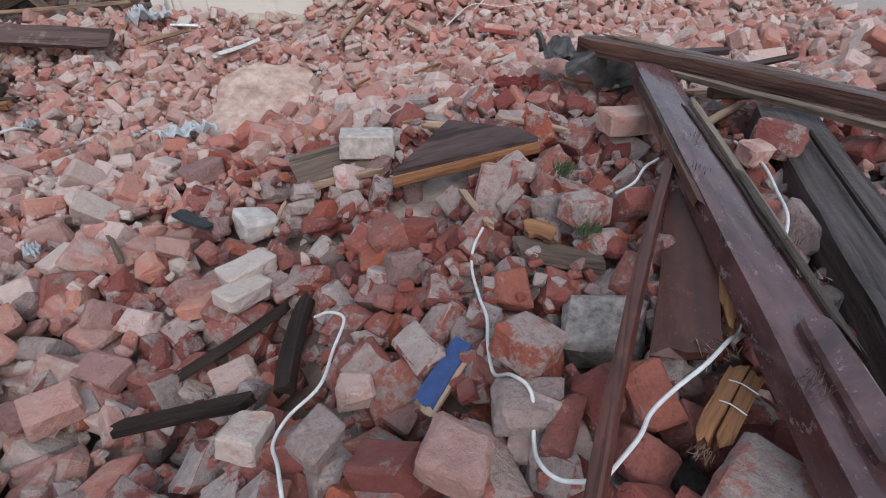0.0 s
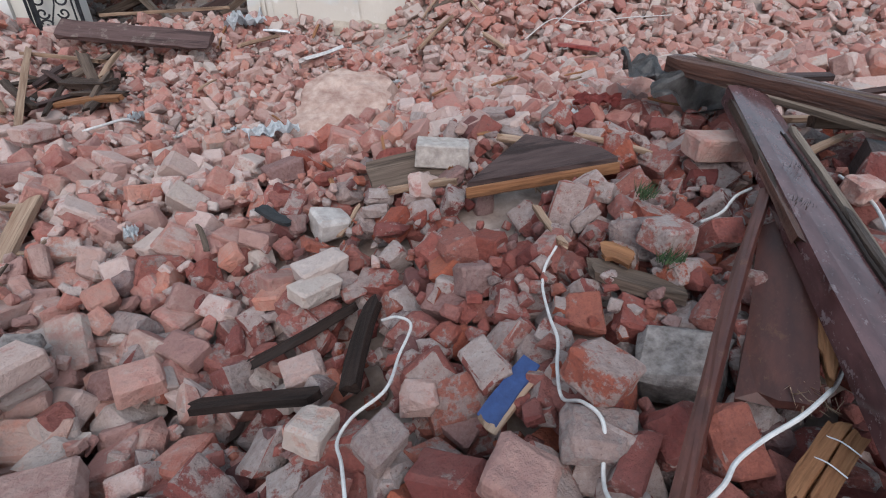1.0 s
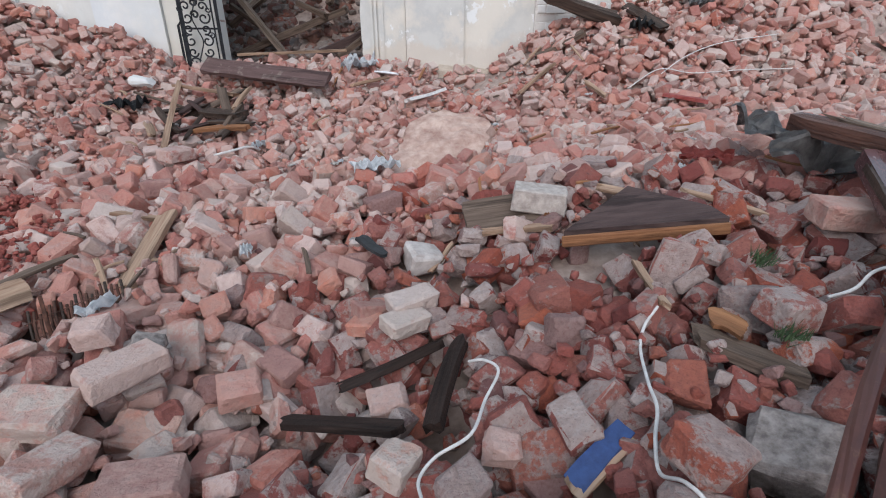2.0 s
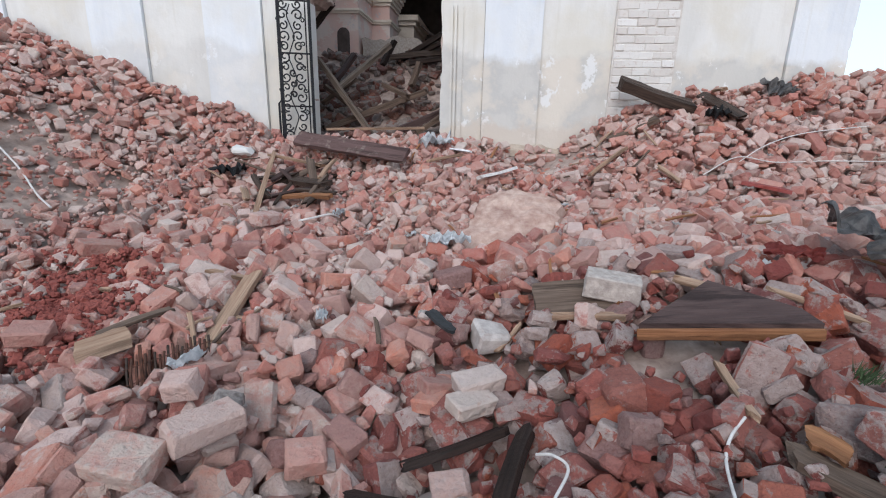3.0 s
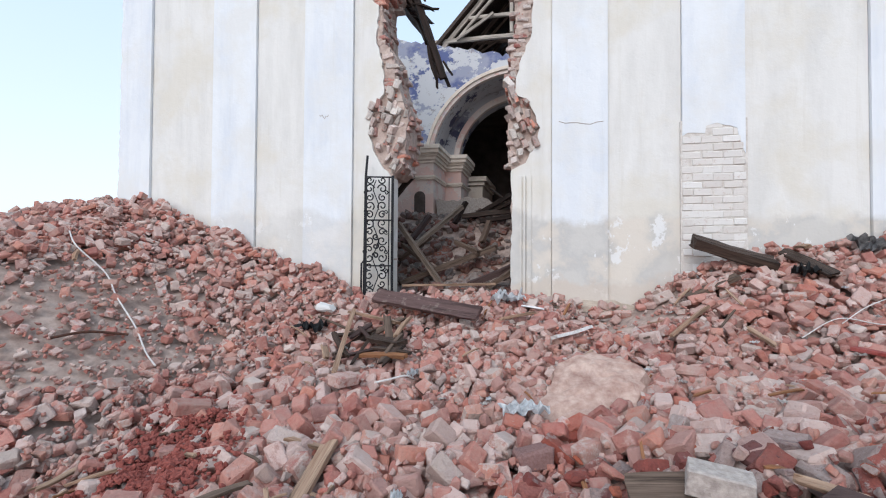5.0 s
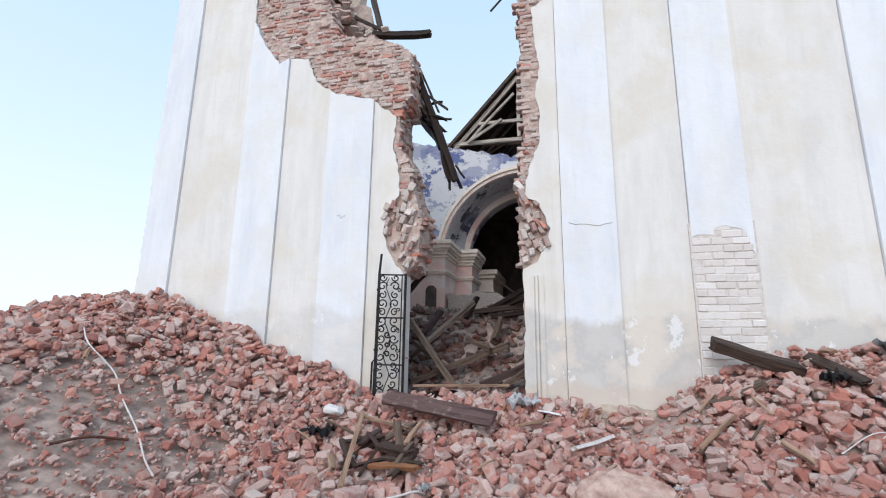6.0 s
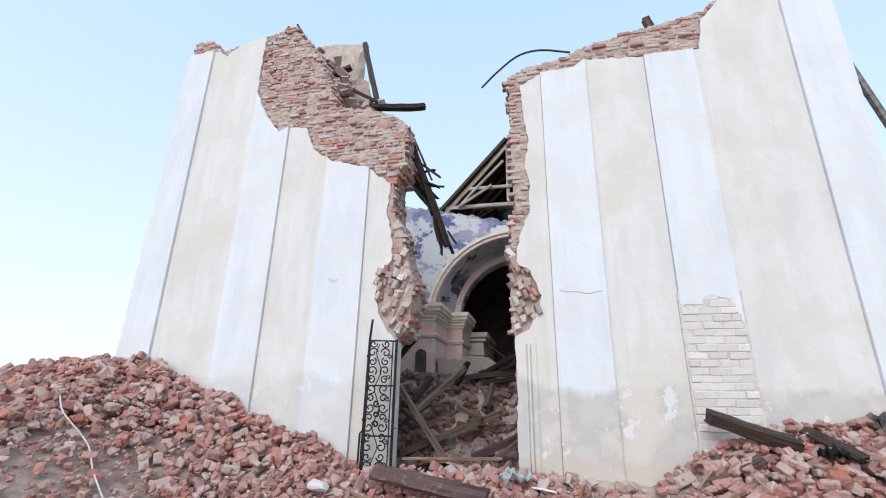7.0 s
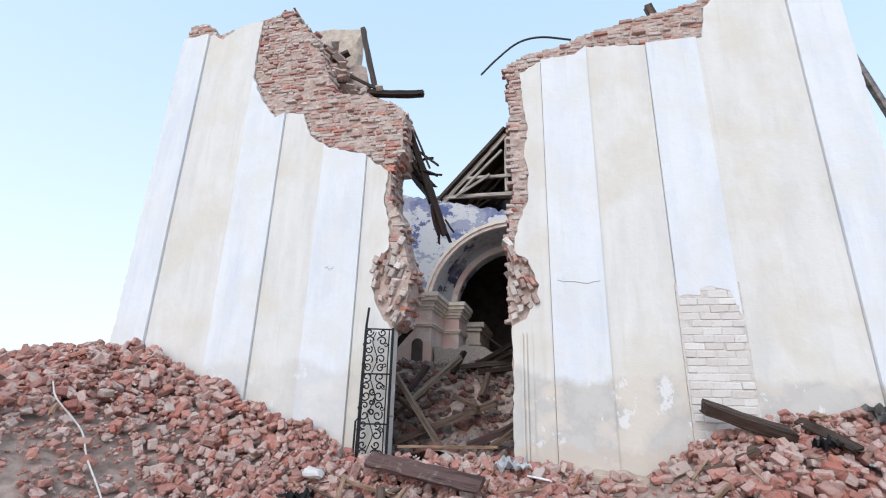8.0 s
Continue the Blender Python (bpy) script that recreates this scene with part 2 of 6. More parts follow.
WOOD_ORANGE = wood_material("orange_heartwood", (0.17, 0.070, 0.033), (0.37, 0.175, 0.085), 1.2, 0.7)
WOOD_FADED = wood_material("faded_plum_plank", (0.085, 0.050, 0.046), (0.150, 0.092, 0.086), 0.6, 0.7, (0.20, 0.15, 0.13))
WOOD_LATH = wood_material("dusty_brown_lath", (0.13, 0.095, 0.075), (0.29, 0.225, 0.18), 1.0, 0.85)
WOOD_WET = wood_material("wet_brown_rafter", (0.034, 0.014, 0.011), (0.140, 0.066, 0.047), 1.0, 0.38)
WOOD_SLATE = wood_material("plum_grey_beam", (0.034, 0.025, 0.024), (0.108, 0.080, 0.075), 0.8, 0.5)
WOOD_PLUM = wood_material("faded_brown_board", (0.052, 0.031, 0.029), (0.095, 0.060, 0.055), 0.6, 0.7)
BLUE = plain_material("blue_paint", (0.013, 0.03, 0.11), (0.026, 0.058, 0.18), 30, 0.6)
RED_PAINT = plain_material("dark_red_paint", (0.19, 0.03, 0.025), (0.30, 0.06, 0.05), 30, 0.6)
CABLE = plain_material("white_cable_sheath", (0.50, 0.465, 0.45), (0.68, 0.645, 0.625), 30, 0.5)
IRON = plain_material("black_wrought_iron", (0.012, 0.012, 0.014), (0.035, 0.035, 0.04), 30, 0.55, 0.6)
SHEET = plain_material("dark_sheet_metal", (0.07, 0.062, 0.062), (0.20, 0.185, 0.18), 14, 0.45, 0.25)
RUST = plain_material("rusty_iron", (0.06, 0.028, 0.02), (0.14, 0.06, 0.04), 40, 0.85, 0.3)
FOIL = plain_material("crumpled_plastic_foil", (0.55, 0.56, 0.58), (0.80, 0.80, 0.81), 25, 0.3)
BLACK = plain_material("black_rubber", (0.012, 0.012, 0.013), (0.03, 0.03, 0.033), 30, 0.7)
PAINT_BLUE = fresco_material("flaking_blue_fresco", (0.60, 0.60, 0.62), (0.12, 0.145, 0.30), (0.33, 0.30, 0.29))
PAINT_ARCH = fresco_material("painted_arch_plaster", (0.50, 0.49, 0.51), (0.075, 0.075, 0.13), (0.26, 0.22, 0.21))
PAINT_PINK = fresco_material("faded_pink_plaster", (0.72, 0.61, 0.55), (0.70, 0.48, 0.42), (0.56, 0.51, 0.52))
CORNICE = plain_material("beige_cornice_plaster", (0.66, 0.56, 0.47), (0.80, 0.71, 0.61), 5.0, 0.9)
# near-black plaster: the darkness of the unlit chancel is put into its colour
DARK_ROOM = plain_material("unlit_plaster", (0.06, 0.045, 0.04), (0.13, 0.10, 0.09), 3.0, 0.95)
CRUSHED = plain_material("crushed_red_brick", (0.17, 0.038, 0.030), (0.30, 0.085, 0.065), 60, 0.95)
GREEN = plain_material("green_leaves", (0.025, 0.05, 0.018), (0.055, 0.09, 0.032), 30, 0.7)

# ---------------------------------------------------------------- builders
from mathutils.geometry import tessellate_polygon

rng = random.Random(7)
nrng = np.random.default_rng(7)


def smooth_step(t):
    t = max(0.0, min(1.0, t))
    return t * t * (3 - 2 * t)


def mesh_object(name, bm, material, parent=None, label=""):
    data = bpy.data.meshes.new(name)
    bm.to_mesh(data)
    bm.free()
    data.materials.append(material)
    ob = new(name, data)
    if parent:
        ob.parent = parent
    if label:
        tagged(ob, label)
    return ob


def part(name, bm, material, parent, label=""):
    return mesh_object(name, bm, material, parent, label)


def empty(name, m, label, category, group="", kind=""):
    ob = new(name)
    ob.empty_display_size = 0.1
    ob.matrix_world = m
    return tagged(ob, label, category, group, kind)


def hull(points):
    bm = bmesh.new()
    for p in points:
        bm.verts.new(p)
    r = bmesh.ops.convex_hull(bm, input=bm.verts[:])
    gone = [g for g in r["geom_interior"] if isinstance(g, bmesh.types.BMVert)]
    if gone:
        bmesh.ops.delete(bm, geom=gone, context="VERTS")
    return bm


def chunk_points(lx, ly, lz, bevel, broken, r):
    """Corners of a brick-like lump with chipped edges; one end is broken off at a slant."""
    pts = []
    tip = [r.uniform(0, broken) for _ in range(4)]
    for i, (sx, sy, sz) in enumerate([(a, b, c) for a in (-1, 1) for b in (-1, 1) for c in (-1, 1)]):
        x, y, z = sx * lx / 2, sy * ly / 2, sz * lz / 2
        if sx > 0:
            x -= lx * tip[i % 4]
            y *= 1 - r.uniform(0, broken * 0.45)
            z *= 1 - r.uniform(0, broken * 0.35)
        b = bevel * r.uniform(0.4, 1.9)
        for k in range(3):
            q = [x, y, z]
            for j, s in ((0, sx), (1, sy), (2, sz)):
                if j != k:
                    q[j] -= s * b * r.uniform(0.5, 1.2)
            pts.append(q)
    return pts


def beam_mesh(length, width, thick, n=8, ragged=0.0, warp=0.0, seed=1, uneven=1.0):
    """A timber along x with uneven sides and split ends."""
    r = random.Random(seed)
    bm = bmesh.new()
    across = 5
    rings = []
    tip0 = [r.uniform(0, ragged) for _ in range(across)]
    tip1 = [r.uniform(0, ragged) for _ in range(across)]
    b1, b2 = r.uniform(-1, 1) * warp, r.uniform(-1, 1) * warp
    for i in range(n + 1):
        t = i / n
        ring = []
        for side in (1, -1):
            order = range(across) if side > 0 else range(across - 1, -1, -1)
            for j in order:
                v = j / (across - 1) - 0.5
                x = -length / 2 + tip0[j] + t * (length - tip0[j] - tip1[j])
                y = v * width * (0.985 if abs(v) == 0.5 else 1) + b1 * math.sin(t * 3.1) + r.uniform(-1, 1) * uneven * min(0.009, 0.05 * width)
                z = side * thick / 2 * (0.86 if abs(v) == 0.5 else 1) + b2 * math.sin(t * 3.1) + r.uniform(-1, 1) * uneven * min(0.006, 0.06 * thick)
                ring.append(bm.verts.new((x, y, z)))
        rings.append(ring)
    m = len(rings[0])
    for a, b in zip(rings, rings[1:]):
        for k in range(m):
            bm.faces.new((a[k], a[(k + 1) % m], b[(k + 1) % m], b[k]))
    bm.faces.new(rings[0])
    bm.faces.new(rings[-1][::-1])
    bmesh.ops.recalc_face_normals(bm, faces=bm.faces[:])
    return bm


def along(p0, p1, roll=0.0):
    """A pose whose x axis runs from p0 to p1, at their middle."""
    a, b = Vector(p0), Vector(p1)
    x = (b - a).normalized()
    y = Vector((0, 0, 1)).cross(x)
    y = y.normalized() if y.length > 1e-4 else Vector((0, 1, 0))
    z = x.cross(y)
    m = Matrix((x, y, z)).transposed().to_4x4()
    return Matrix.Translation((a + b) / 2) @ m @ Matrix.Rotation(radians(roll), 4, "X")


def timber(name, p0, p1, width, thick, material, label, category="timber", roll=0.0, ragged=0.05, warp=0.01, group="", parent=None, uneven=1.0):
    length = (Vector(p1) - Vector(p0)).length
    seed = int(abs(p0[0] * 971 + p0[1] * 577 + p1[0] * 131) * 10)
    ob = mesh_object(name, beam_mesh(length, width, thick, max(4, int(length * 7)), ragged, warp, seed, uneven), material)
    ob.matrix_world = along(p0, p1, roll)
    if parent:
        ob.parent = parent
        ob.matrix_parent_inverse = parent.matrix_world.inverted()
    else:
        tagged(ob, label, category, group)
    return ob


def spline(points, per=6):
    p = [Vector(q) for q in points]
    p = [2 * p[0] - p[1]] + p + [2 * p[-1] - p[-2]]
    out = []
    for i in range(1, len(p) - 2):
        for k in range(per):
            t = k / per
            a, b, c, d = p[i - 1:i + 3]
            out.append(0.5 * (2 * b + (c - a) * t + (2 * a - 5 * b + 4 * c - d) * t * t + (3 * b - a - 3 * c + d) * t ** 3))
    out.append(p[-2])
    return out


def tube(points, radius, sides=7, per=6, bm=None):
    own = bm if bm is not None else bmesh.new()
    path = spline(points, per) if per > 1 else [Vector(q) for q in points]
    last, first = None, None
    up = Vector((0.13, 0.21, 0.97))
    for i, c in enumerate(path):
        d = (path[min(i + 1, len(path) - 1)] - path[max(i - 1, 0)]).normalized()
        u = d.cross(up)
        u = u.normalized() if u.length > 1e-3 else Vector((1, 0, 0))
        v = d.cross(u)
        ring = [own.verts.new(c + radius * (math.cos(a) * u + math.sin(a) * v)) for a in [2 * math.pi * k / sides for k in range(sides)]]
        if last:
            for k in range(sides):
                own.faces.new((last[k], last[(k + 1) % sides], ring[(k + 1) % sides], ring[k]))
        first = first or ring
        last = ring
    own.faces.new(first[::-1])
    own.faces.new(last)
    if bm is None:
        bmesh.ops.recalc_face_normals(own, faces=own.faces[:])
    return own


def ragged_line(points, step, amount, r, closed=True):
    """A polygon with its edges broken into short uneven lengths."""
    out = []
    n = len(points)
    for i in range(n if closed else n - 1):
        (x0, z0), (x1, z1) = points[i], points[(i + 1) % n]
        d = math.hypot(x1 - x0, z1 - z0)
        k = max(1, int(d / step))
        for j in range(k):
            t = j / k
            a = 0.0 if j == 0 else amount
            out.append((x0 + (x1 - x0) * t + r.uniform(-a, a), z0 + (z1 - z0) * t + r.uniform(-a, a)))
    return out


def clip_band(poly, lo, hi):
    """The part of a polygon between two uprights x = lo and x = hi."""
    for sign, lim in ((1, lo), (-1, -hi)):
        out = []
        for i in range(len(poly)):
            a, b = poly[i - 1], poly[i]
            da, db = sign * a[0] - lim, sign * b[0] - lim
            if (da < 0) != (db < 0):
                t = da / (da - db)
                out.append((a[0] + t * (b[0] - a[0]), a[1] + t * (b[1] - a[1])))
            if db >= 0:
                out.append(b)
        poly = out
    return poly


def slab_mesh(poly, y0, y1):
    """An upright slab with that outline in x and z, from y0 (front) to y1 (back)."""
    bm = bmesh.new()
    front = [bm.verts.new((x, y0, z)) for x, z in poly]
    back = [bm.verts.new((x, y1, z)) for x, z in poly]
    n = len(poly)
    for i in range(n):
        j = (i + 1) % n
        bm.faces.new((front[i], front[j], back[j], back[i]))
    for a, b, c in tessellate_polygon([[Vector((x, z, 0)) for x, z in poly]]):
        for side in (front, back):
            try:
                bm.faces.new((side[a], side[b], side[c]))
            except ValueError:
                pass
    bmesh.ops.recalc_face_normals(bm, faces=bm.faces[:])
    return bm


def inside(poly, x, z):
    hit = False
    for i in range(len(poly)):
        (x0, z0), (x1, z1) = poly[i - 1], poly[i]
        if (z0 > z) != (z1 > z) and x < (x1 - x0) * (z - z0) / (z1 - z0) + x0:
            hit = not hit
    return hit


def box(bm, x0, x1, y0, y1, z0, z1):
    v = [bm.verts.new((x, y, z)) for x in (x0, x1) for y in (y0, y1) for z in (z0, z1)]
    for f in ((0, 1, 3, 2), (4, 6, 7, 5), (0, 4, 5, 1), (2, 3, 7, 6), (0, 2, 6, 4), (1, 5, 7, 3)):
        bm.faces.new([v[k] for k in f])
    return v


def boxes(*lists):
    bm = bmesh.new()
    for b in lists:
        box(bm, *b)
    return bm


# ---------------------------------------------------------------- the ground under the rubble
FACE = 7.5  # the front of the church wall


def ground_z(x, y):
    yy = min(y, 7.6)
    z = 0.02 + 0.10 * (yy - 2.9) + 0.018 * max(0.0, yy - 2.9) ** 2 + 0.05 * (x - 1.0)
    z += 1.60 * smooth_step((-1.1 - x) / 3.7) * smooth_step((yy - 2.4) / 2.8)
    z += 0.42 * smooth_step((-0.9 - x) / 0.9) * math.exp(-(((7.5 - yy) / 0.8) ** 2)) * (1 - 0.6 * smooth_step((-2.4 - x) / 1.5))
    z += 0.75 * smooth_step((x - 1.6) / 3.2) * smooth_step((yy - 5.6) / 1.9)
    z += 0.20 * smooth_step((x - 1.5) / 1.2) * smooth_step((6.0 - yy) / 2.0)
    z += 0.24 * math.exp(-(((7.6 - yy) / 0.9) ** 2)) * smooth_step((3.2 - abs(x - 0.9)) / 1.0)
    z -= 0.24 * math.exp(-((x - 0.9) ** 2 + (yy - 3.2) ** 2) / 0.45)
    z += 0.10 * math.exp(-((x - 2.1) ** 2 + (yy - 4.1) ** 2) / 0.35)
    z -= 0.16 * math.exp(-((x - 1.75) ** 2 / 0.30 + (yy - 7.4) ** 2 / 0.5))
    z -= 0.14 * math.exp(-((x - 2.65) ** 2 / 0.16 + (yy - 2.2) ** 2 / 0.10))
    far = smooth_step((max(abs(x) - 6.5, 0) + max(1.0 - y, 0) * 0.6 + max(y - 9.0, 0)) / 6.0)
    return z * (1 - far) - 0.4 * far


GX0, GY0, GSTEP, GNX, GNY = -9.0, -1.4, 0.03, 600, 300
XS = GX0 + GSTEP * np.arange(GNX)
YS = GY0 + GSTEP * np.arange(GNY)
HEIGHT = np.array([[ground_z(x, y) for y in YS] for x in XS[::4]])
HEIGHT = np.repeat(HEIGHT, 4, axis=0)[:GNX]
HEIGHT -= 0.18


def rest(x, y):
    """The height of the settled rubble at a place."""
    i, j = int((x - GX0) / GSTEP), int((y - GY0) / GSTEP)
    if 2 <= i < GNX - 2 and 2 <= j < GNY - 2:
        return float(HEIGHT[i - 2:i + 3, j - 2:j + 3].mean())
    return ground_z(x, y)


def ground_sheet():
    xs = [-400, -120, -40, -20, -13] + [-9 + 0.09 * k for k in range(211)] + [13, 20, 40, 120, 400]
    ys = [-400, -120, -40, -12, -5, -2] + [0.0 + 0.09 * k for k in range(93)] + [12, 20, 40, 120, 400]
    bm = bmesh.new()
    rows = []
    for x in xs:
        row = []
        for y in ys:
            z = ground_z(x, y) - 0.20
            if -9 < x < 10 and 0 < y < 7.6:
                z += 0.05 * noise.noise((x * 2.1, y * 2.1, 0)) + 0.03 * noise.noise((x * 7, y * 7, 3)) + rng.uniform(-0.006, 0.006)
            elif 8.0 < y < 13 and -3 < x < 4:
                z -= 0.9
            row.append(bm.verts.new((x, y, z)))
        rows.append(row)
    for a, b in zip(rows, rows[1:]):
        for k in range(len(ys) - 1):
            bm.faces.new((a[k], b[k], b[k + 1], a[k + 1]))
    ob = mesh_object("ground", bm, EARTH)
    for p in ob.data.polygons:
        p.use_smooth = True
    return tagged(ob, "reddish earth and crushed brick dust under the rubble", "ground", kind="structure")


ground_sheet()

# ---------------------------------------------------------------- the church front
front = empty("wall_north", Matrix.Identity(4), "broken church front of brick with white and cream plaster", "wall", kind="structure")

CORE_L = [(-5.06, -0.6), (-0.76, -0.6), (-0.74, 2.5), (-0.63, 2.6), (-0.58, 2.83), (-0.53, 3.2), (-0.62, 3.5), (-0.70, 3.73), (-0.75, 4.08), (-0.89, 4.3), (-0.91, 4.9), (-0.76, 5.05), (-0.74, 5.74), (-0.92, 5.9), (-1.4, 6.1), (-1.97, 6.24), (-2.2, 6.9), (-2.5, 7.45), (-2.95, 8.05), (-3.3, 7.95), (-3.9, 7.85), (-4.35, 7.75), (-4.7, 8.1), (-4.98, 8.05)]
PLASTER_L = [(-5.08, -0.6), (-0.75, -0.6), (-0.735, 2.42), (-0.94, 2.72), (-1.07, 3.06), (-1.03, 3.38), (-0.86, 3.56), (-0.88, 3.99), (-0.97, 4.24), (-0.94, 4.74), (-1.29, 5.03), (-1.9, 5.2), (-2.26, 5.48), (-2.42, 5.88), (-2.72, 5.92), (-2.9, 5.84), (-3.16, 6.17), (-3.38, 6.6), (-3.455, 6.72), (-3.46, 7.3), (-3.455, 7.9), (-3.9, 7.84), (-4.2, 7.62), (-4.4, 7.76), (-5.0, 7.72)]
CORE_R = [(0.80, -0.6), (5.06, -0.6), (5.06, 8.2), (3.9, 7.35), (3.64, 7.05), (3.2, 6.95), (2.82, 6.9), (2.43, 6.82), (1.92, 6.7), (1.64, 6.56), (1.07, 6.48), (0.80, 6.34), (0.83, 5.5), (0.84, 4.63), (0.84, 4.16), (0.76, 4.04), (0.80, 3.78), (0.75, 3.63), (0.76, 3.41), (0.80, 3.32), (0.75, 2.94), (0.78, 2.76), (0.75, 2.62), (0.80, 2.5)]
PLASTER_R = [(0.79, -0.6), (5.08, -0.6), (5.08, 8.16), (3.9, 7.3), (3.5, 6.86), (3.42, 6.36), (2.69, 6.37), (1.92, 6.46), (1.75, 6.32), (1.3, 6.31), (0.98, 6.15), (1.01, 5.68), (1.07, 5.22), (1.0, 4.8), (1.05, 4.59), (1.04, 4.16), (0.89, 3.79), (0.84, 3.46), (1.01, 3.3), (1.14, 3.0), (1.11, 2.86), (0.97, 2.58), (0.80, 2.5)]
NICHE = [(2.70, 0.9), (3.33, 0.9), (3.31, 1.5), (3.305, 2.6), (3.25, 2.86), (3.05, 2.93), (2.94, 2.90), (2.93, 2.82), (2.75, 2.83), (2.72, 2.0)]
DEPTH = 0.62
cores = []

for k, (core, plaster, bands) in enumerate((
        (CORE_L, PLASTER_L, [(-5.08, -4.49, 1), (-4.49, -3.42, 0), (-3.42, -2.73, 1), (-2.73, -1.98, 0), (-1.98, -1.28, 1), (-1.28, -0.6, 0)]),
        (CORE_R, PLASTER_R, [(0.79, 1.28, 0), (1.28, 1.91, 1), (1.91, 2.70, 0), (2.70, 3.33, 1), (3.33, 3.52, 2), (3.52, 4.49, 0), (4.49, 5.08, 1)]))):
    r = random.Random(40 + k)
    if k == 0:
        part("masonry", slab_mesh(ragged_line([core[0], (-1.10, -0.6), (-1.10, 2.46)] + core[2:], 0.11, 0.022, r), FACE + 0.20, FACE + DEPTH), MASONRY, front)
    cores.append(part("masonry", slab_mesh(ragged_line(core, 0.11, 0.022, r), FACE + 0.024, FACE + (DEPTH if k else 0.199)), MASONRY, front, "rough brick and mortar core of the wall"))
    skin = ragged_line(plaster, 0.07, 0.016, r)
    for lo, hi, white in bands:
        gap = 0.005  # a narrow gap added to draw the shaded edge line beside each pilaster, on the side towards the door
        piece = clip_band(skin, lo + (gap if k == 0 and white == 0 and lo > -5 else 0), hi - (gap if k == 1 and white != 1 and hi in (1.28, 2.70, 4.49) else 0))
        proud = (0.03, 0.072, 0.042)[white]
        if k == 1 and lo == 2.70:
            bm = slab_mesh([(2.70, 2.80)] + ragged_line([(2.75, 2.83), (2.93, 2.82), (2.94, 2.90), (3.05, 2.93), (3.25, 2.86), (3.305, 2.6)], 0.06, 0.006, r, False) + [(3.33, 2.58), (3.33, 6.36), (2.70, 6.37)], FACE - proud, FACE + 0.046)
        else:
            bm = slab_mesh(piece, FACE - proud, FACE + 0.046)
        part("pilaster" if white == 1 else "plaster_panel", bm, PLASTER_WHITE if white == 1 else PLASTER_CREAM, front, "bluish white plaster pilaster" if white == 1 else "cream plaster field")

part("jamb", boxes((-0.738, -0.728, FACE + 0.005, FACE + 0.19, 0.3, 2.46)), PLASTER_CREAM, front, "pale plastered door jamb")
# mouldings beside the doorway
for x0, x1, d in ((0.90, 0.925, 0.05), (0.945, 0.97, 0.06), (0.985, 1.04, 0.045)):
    part("door_moulding", boxes((x0, x1, FACE - d, FACE - 0.02, 0.6, 2.42)), PLASTER_CREAM, front)


for x0, x1, z, white in ((1.36, 1.86, 3.02, 1), (-1.75, -1.62, 3.3, 1)):
    cr = random.Random(int(z * 100))
    pts = [(x0 + (x1 - x0) * k / 7, FACE - (0.072 if white else 0.03), z + cr.uniform(-0.03, 0.03)) for k in range(8)]
    part("crack", tube(pts, 0.005, 4, 1), MORTAR, front, "thin crack in the plaster")


def brick_meshes(n, lx, ly, lz, bevel, broken, seed, material):
    r = random.Random(seed)
    out = []
    for _ in range(n):
        bm = hull(chunk_points(lx * r.uniform(0.85, 1.1), ly * r.uniform(0.9, 1.1), lz * r.uniform(0.88, 1.08), bevel, broken, r))
        data = bpy.data.meshes.new("brick")
        bm.to_mesh(data)
        bm.free()
        data.materials.append(material)
        out.append(data)
    return out


def lay_brick(parent, datas, m, r, name="brick"):
    ob = new(name, r.choice(datas))
    ob.parent = parent
    ob.matrix_parent_inverse = parent.matrix_world.inverted()
    ob.matrix_world = m
    return ob


WALL_BRICKS = brick_meshes(12, 0.20, 0.13, 0.05, 0.007, 0.16, 3, BRICK_WALL)
WALL_HALF = brick_meshes(10, 0.11, 0.15, 0.052, 0.008, 0.22, 4, BRICK_WALL)
LIME_BRICKS = brick_meshes(10, 0.066, 0.20, 0.13, 0.007, 0.40, 6, BRICK_LIME) + brick_meshes(2, 0.066, 0.20, 0.13, 0.007, 0.3, 7, BRICK_WALL)
NICHE_BRICKS = brick_meshes(6, 0.198, 0.09, 0.075, 0.006, 0.03, 5, WHITE_BRICK)

r = random.Random(11)
for side, (core, plaster) in enumerate(((CORE_L, PLASTER_L), (CORE_R, PLASTER_R))):
    z, row = 2.5, 0
    while z < 8.3:
        x = min(p[0] for p in core) + (row % 2) * 0.06
        while x < max(p[0] for p in core):
            w = 0.195 if r.random() < 0.55 else 0.105
            cx = x + w / 2
            if z < 3.62 or r.random() < 0.10 + 0.25 * (noise.noise((cx * 2.0, z * 2.0, 4.0)) > 0.25):
                x += w + 0.012
                continue
            if inside(core, cx, z) and not inside(plaster, cx, z - 0.02):
                out = 0.012 * noise.noise((cx * 3, z * 3, 1.5))
                lay_brick(cores[side], WALL_BRICKS if w > 0.15 else WALL_HALF, pose(cx, FACE + 0.060 + out + r.uniform(-0.012, 0.012) - 0.03 * (r.random() < 0.05), z + r.uniform(-0.004, 0.004), r.uniform(-4, 4), r.uniform(-2, 2), r.uniform(-4, 4)), r)
            x += w + 0.012
        z += 0.057
        row += 1

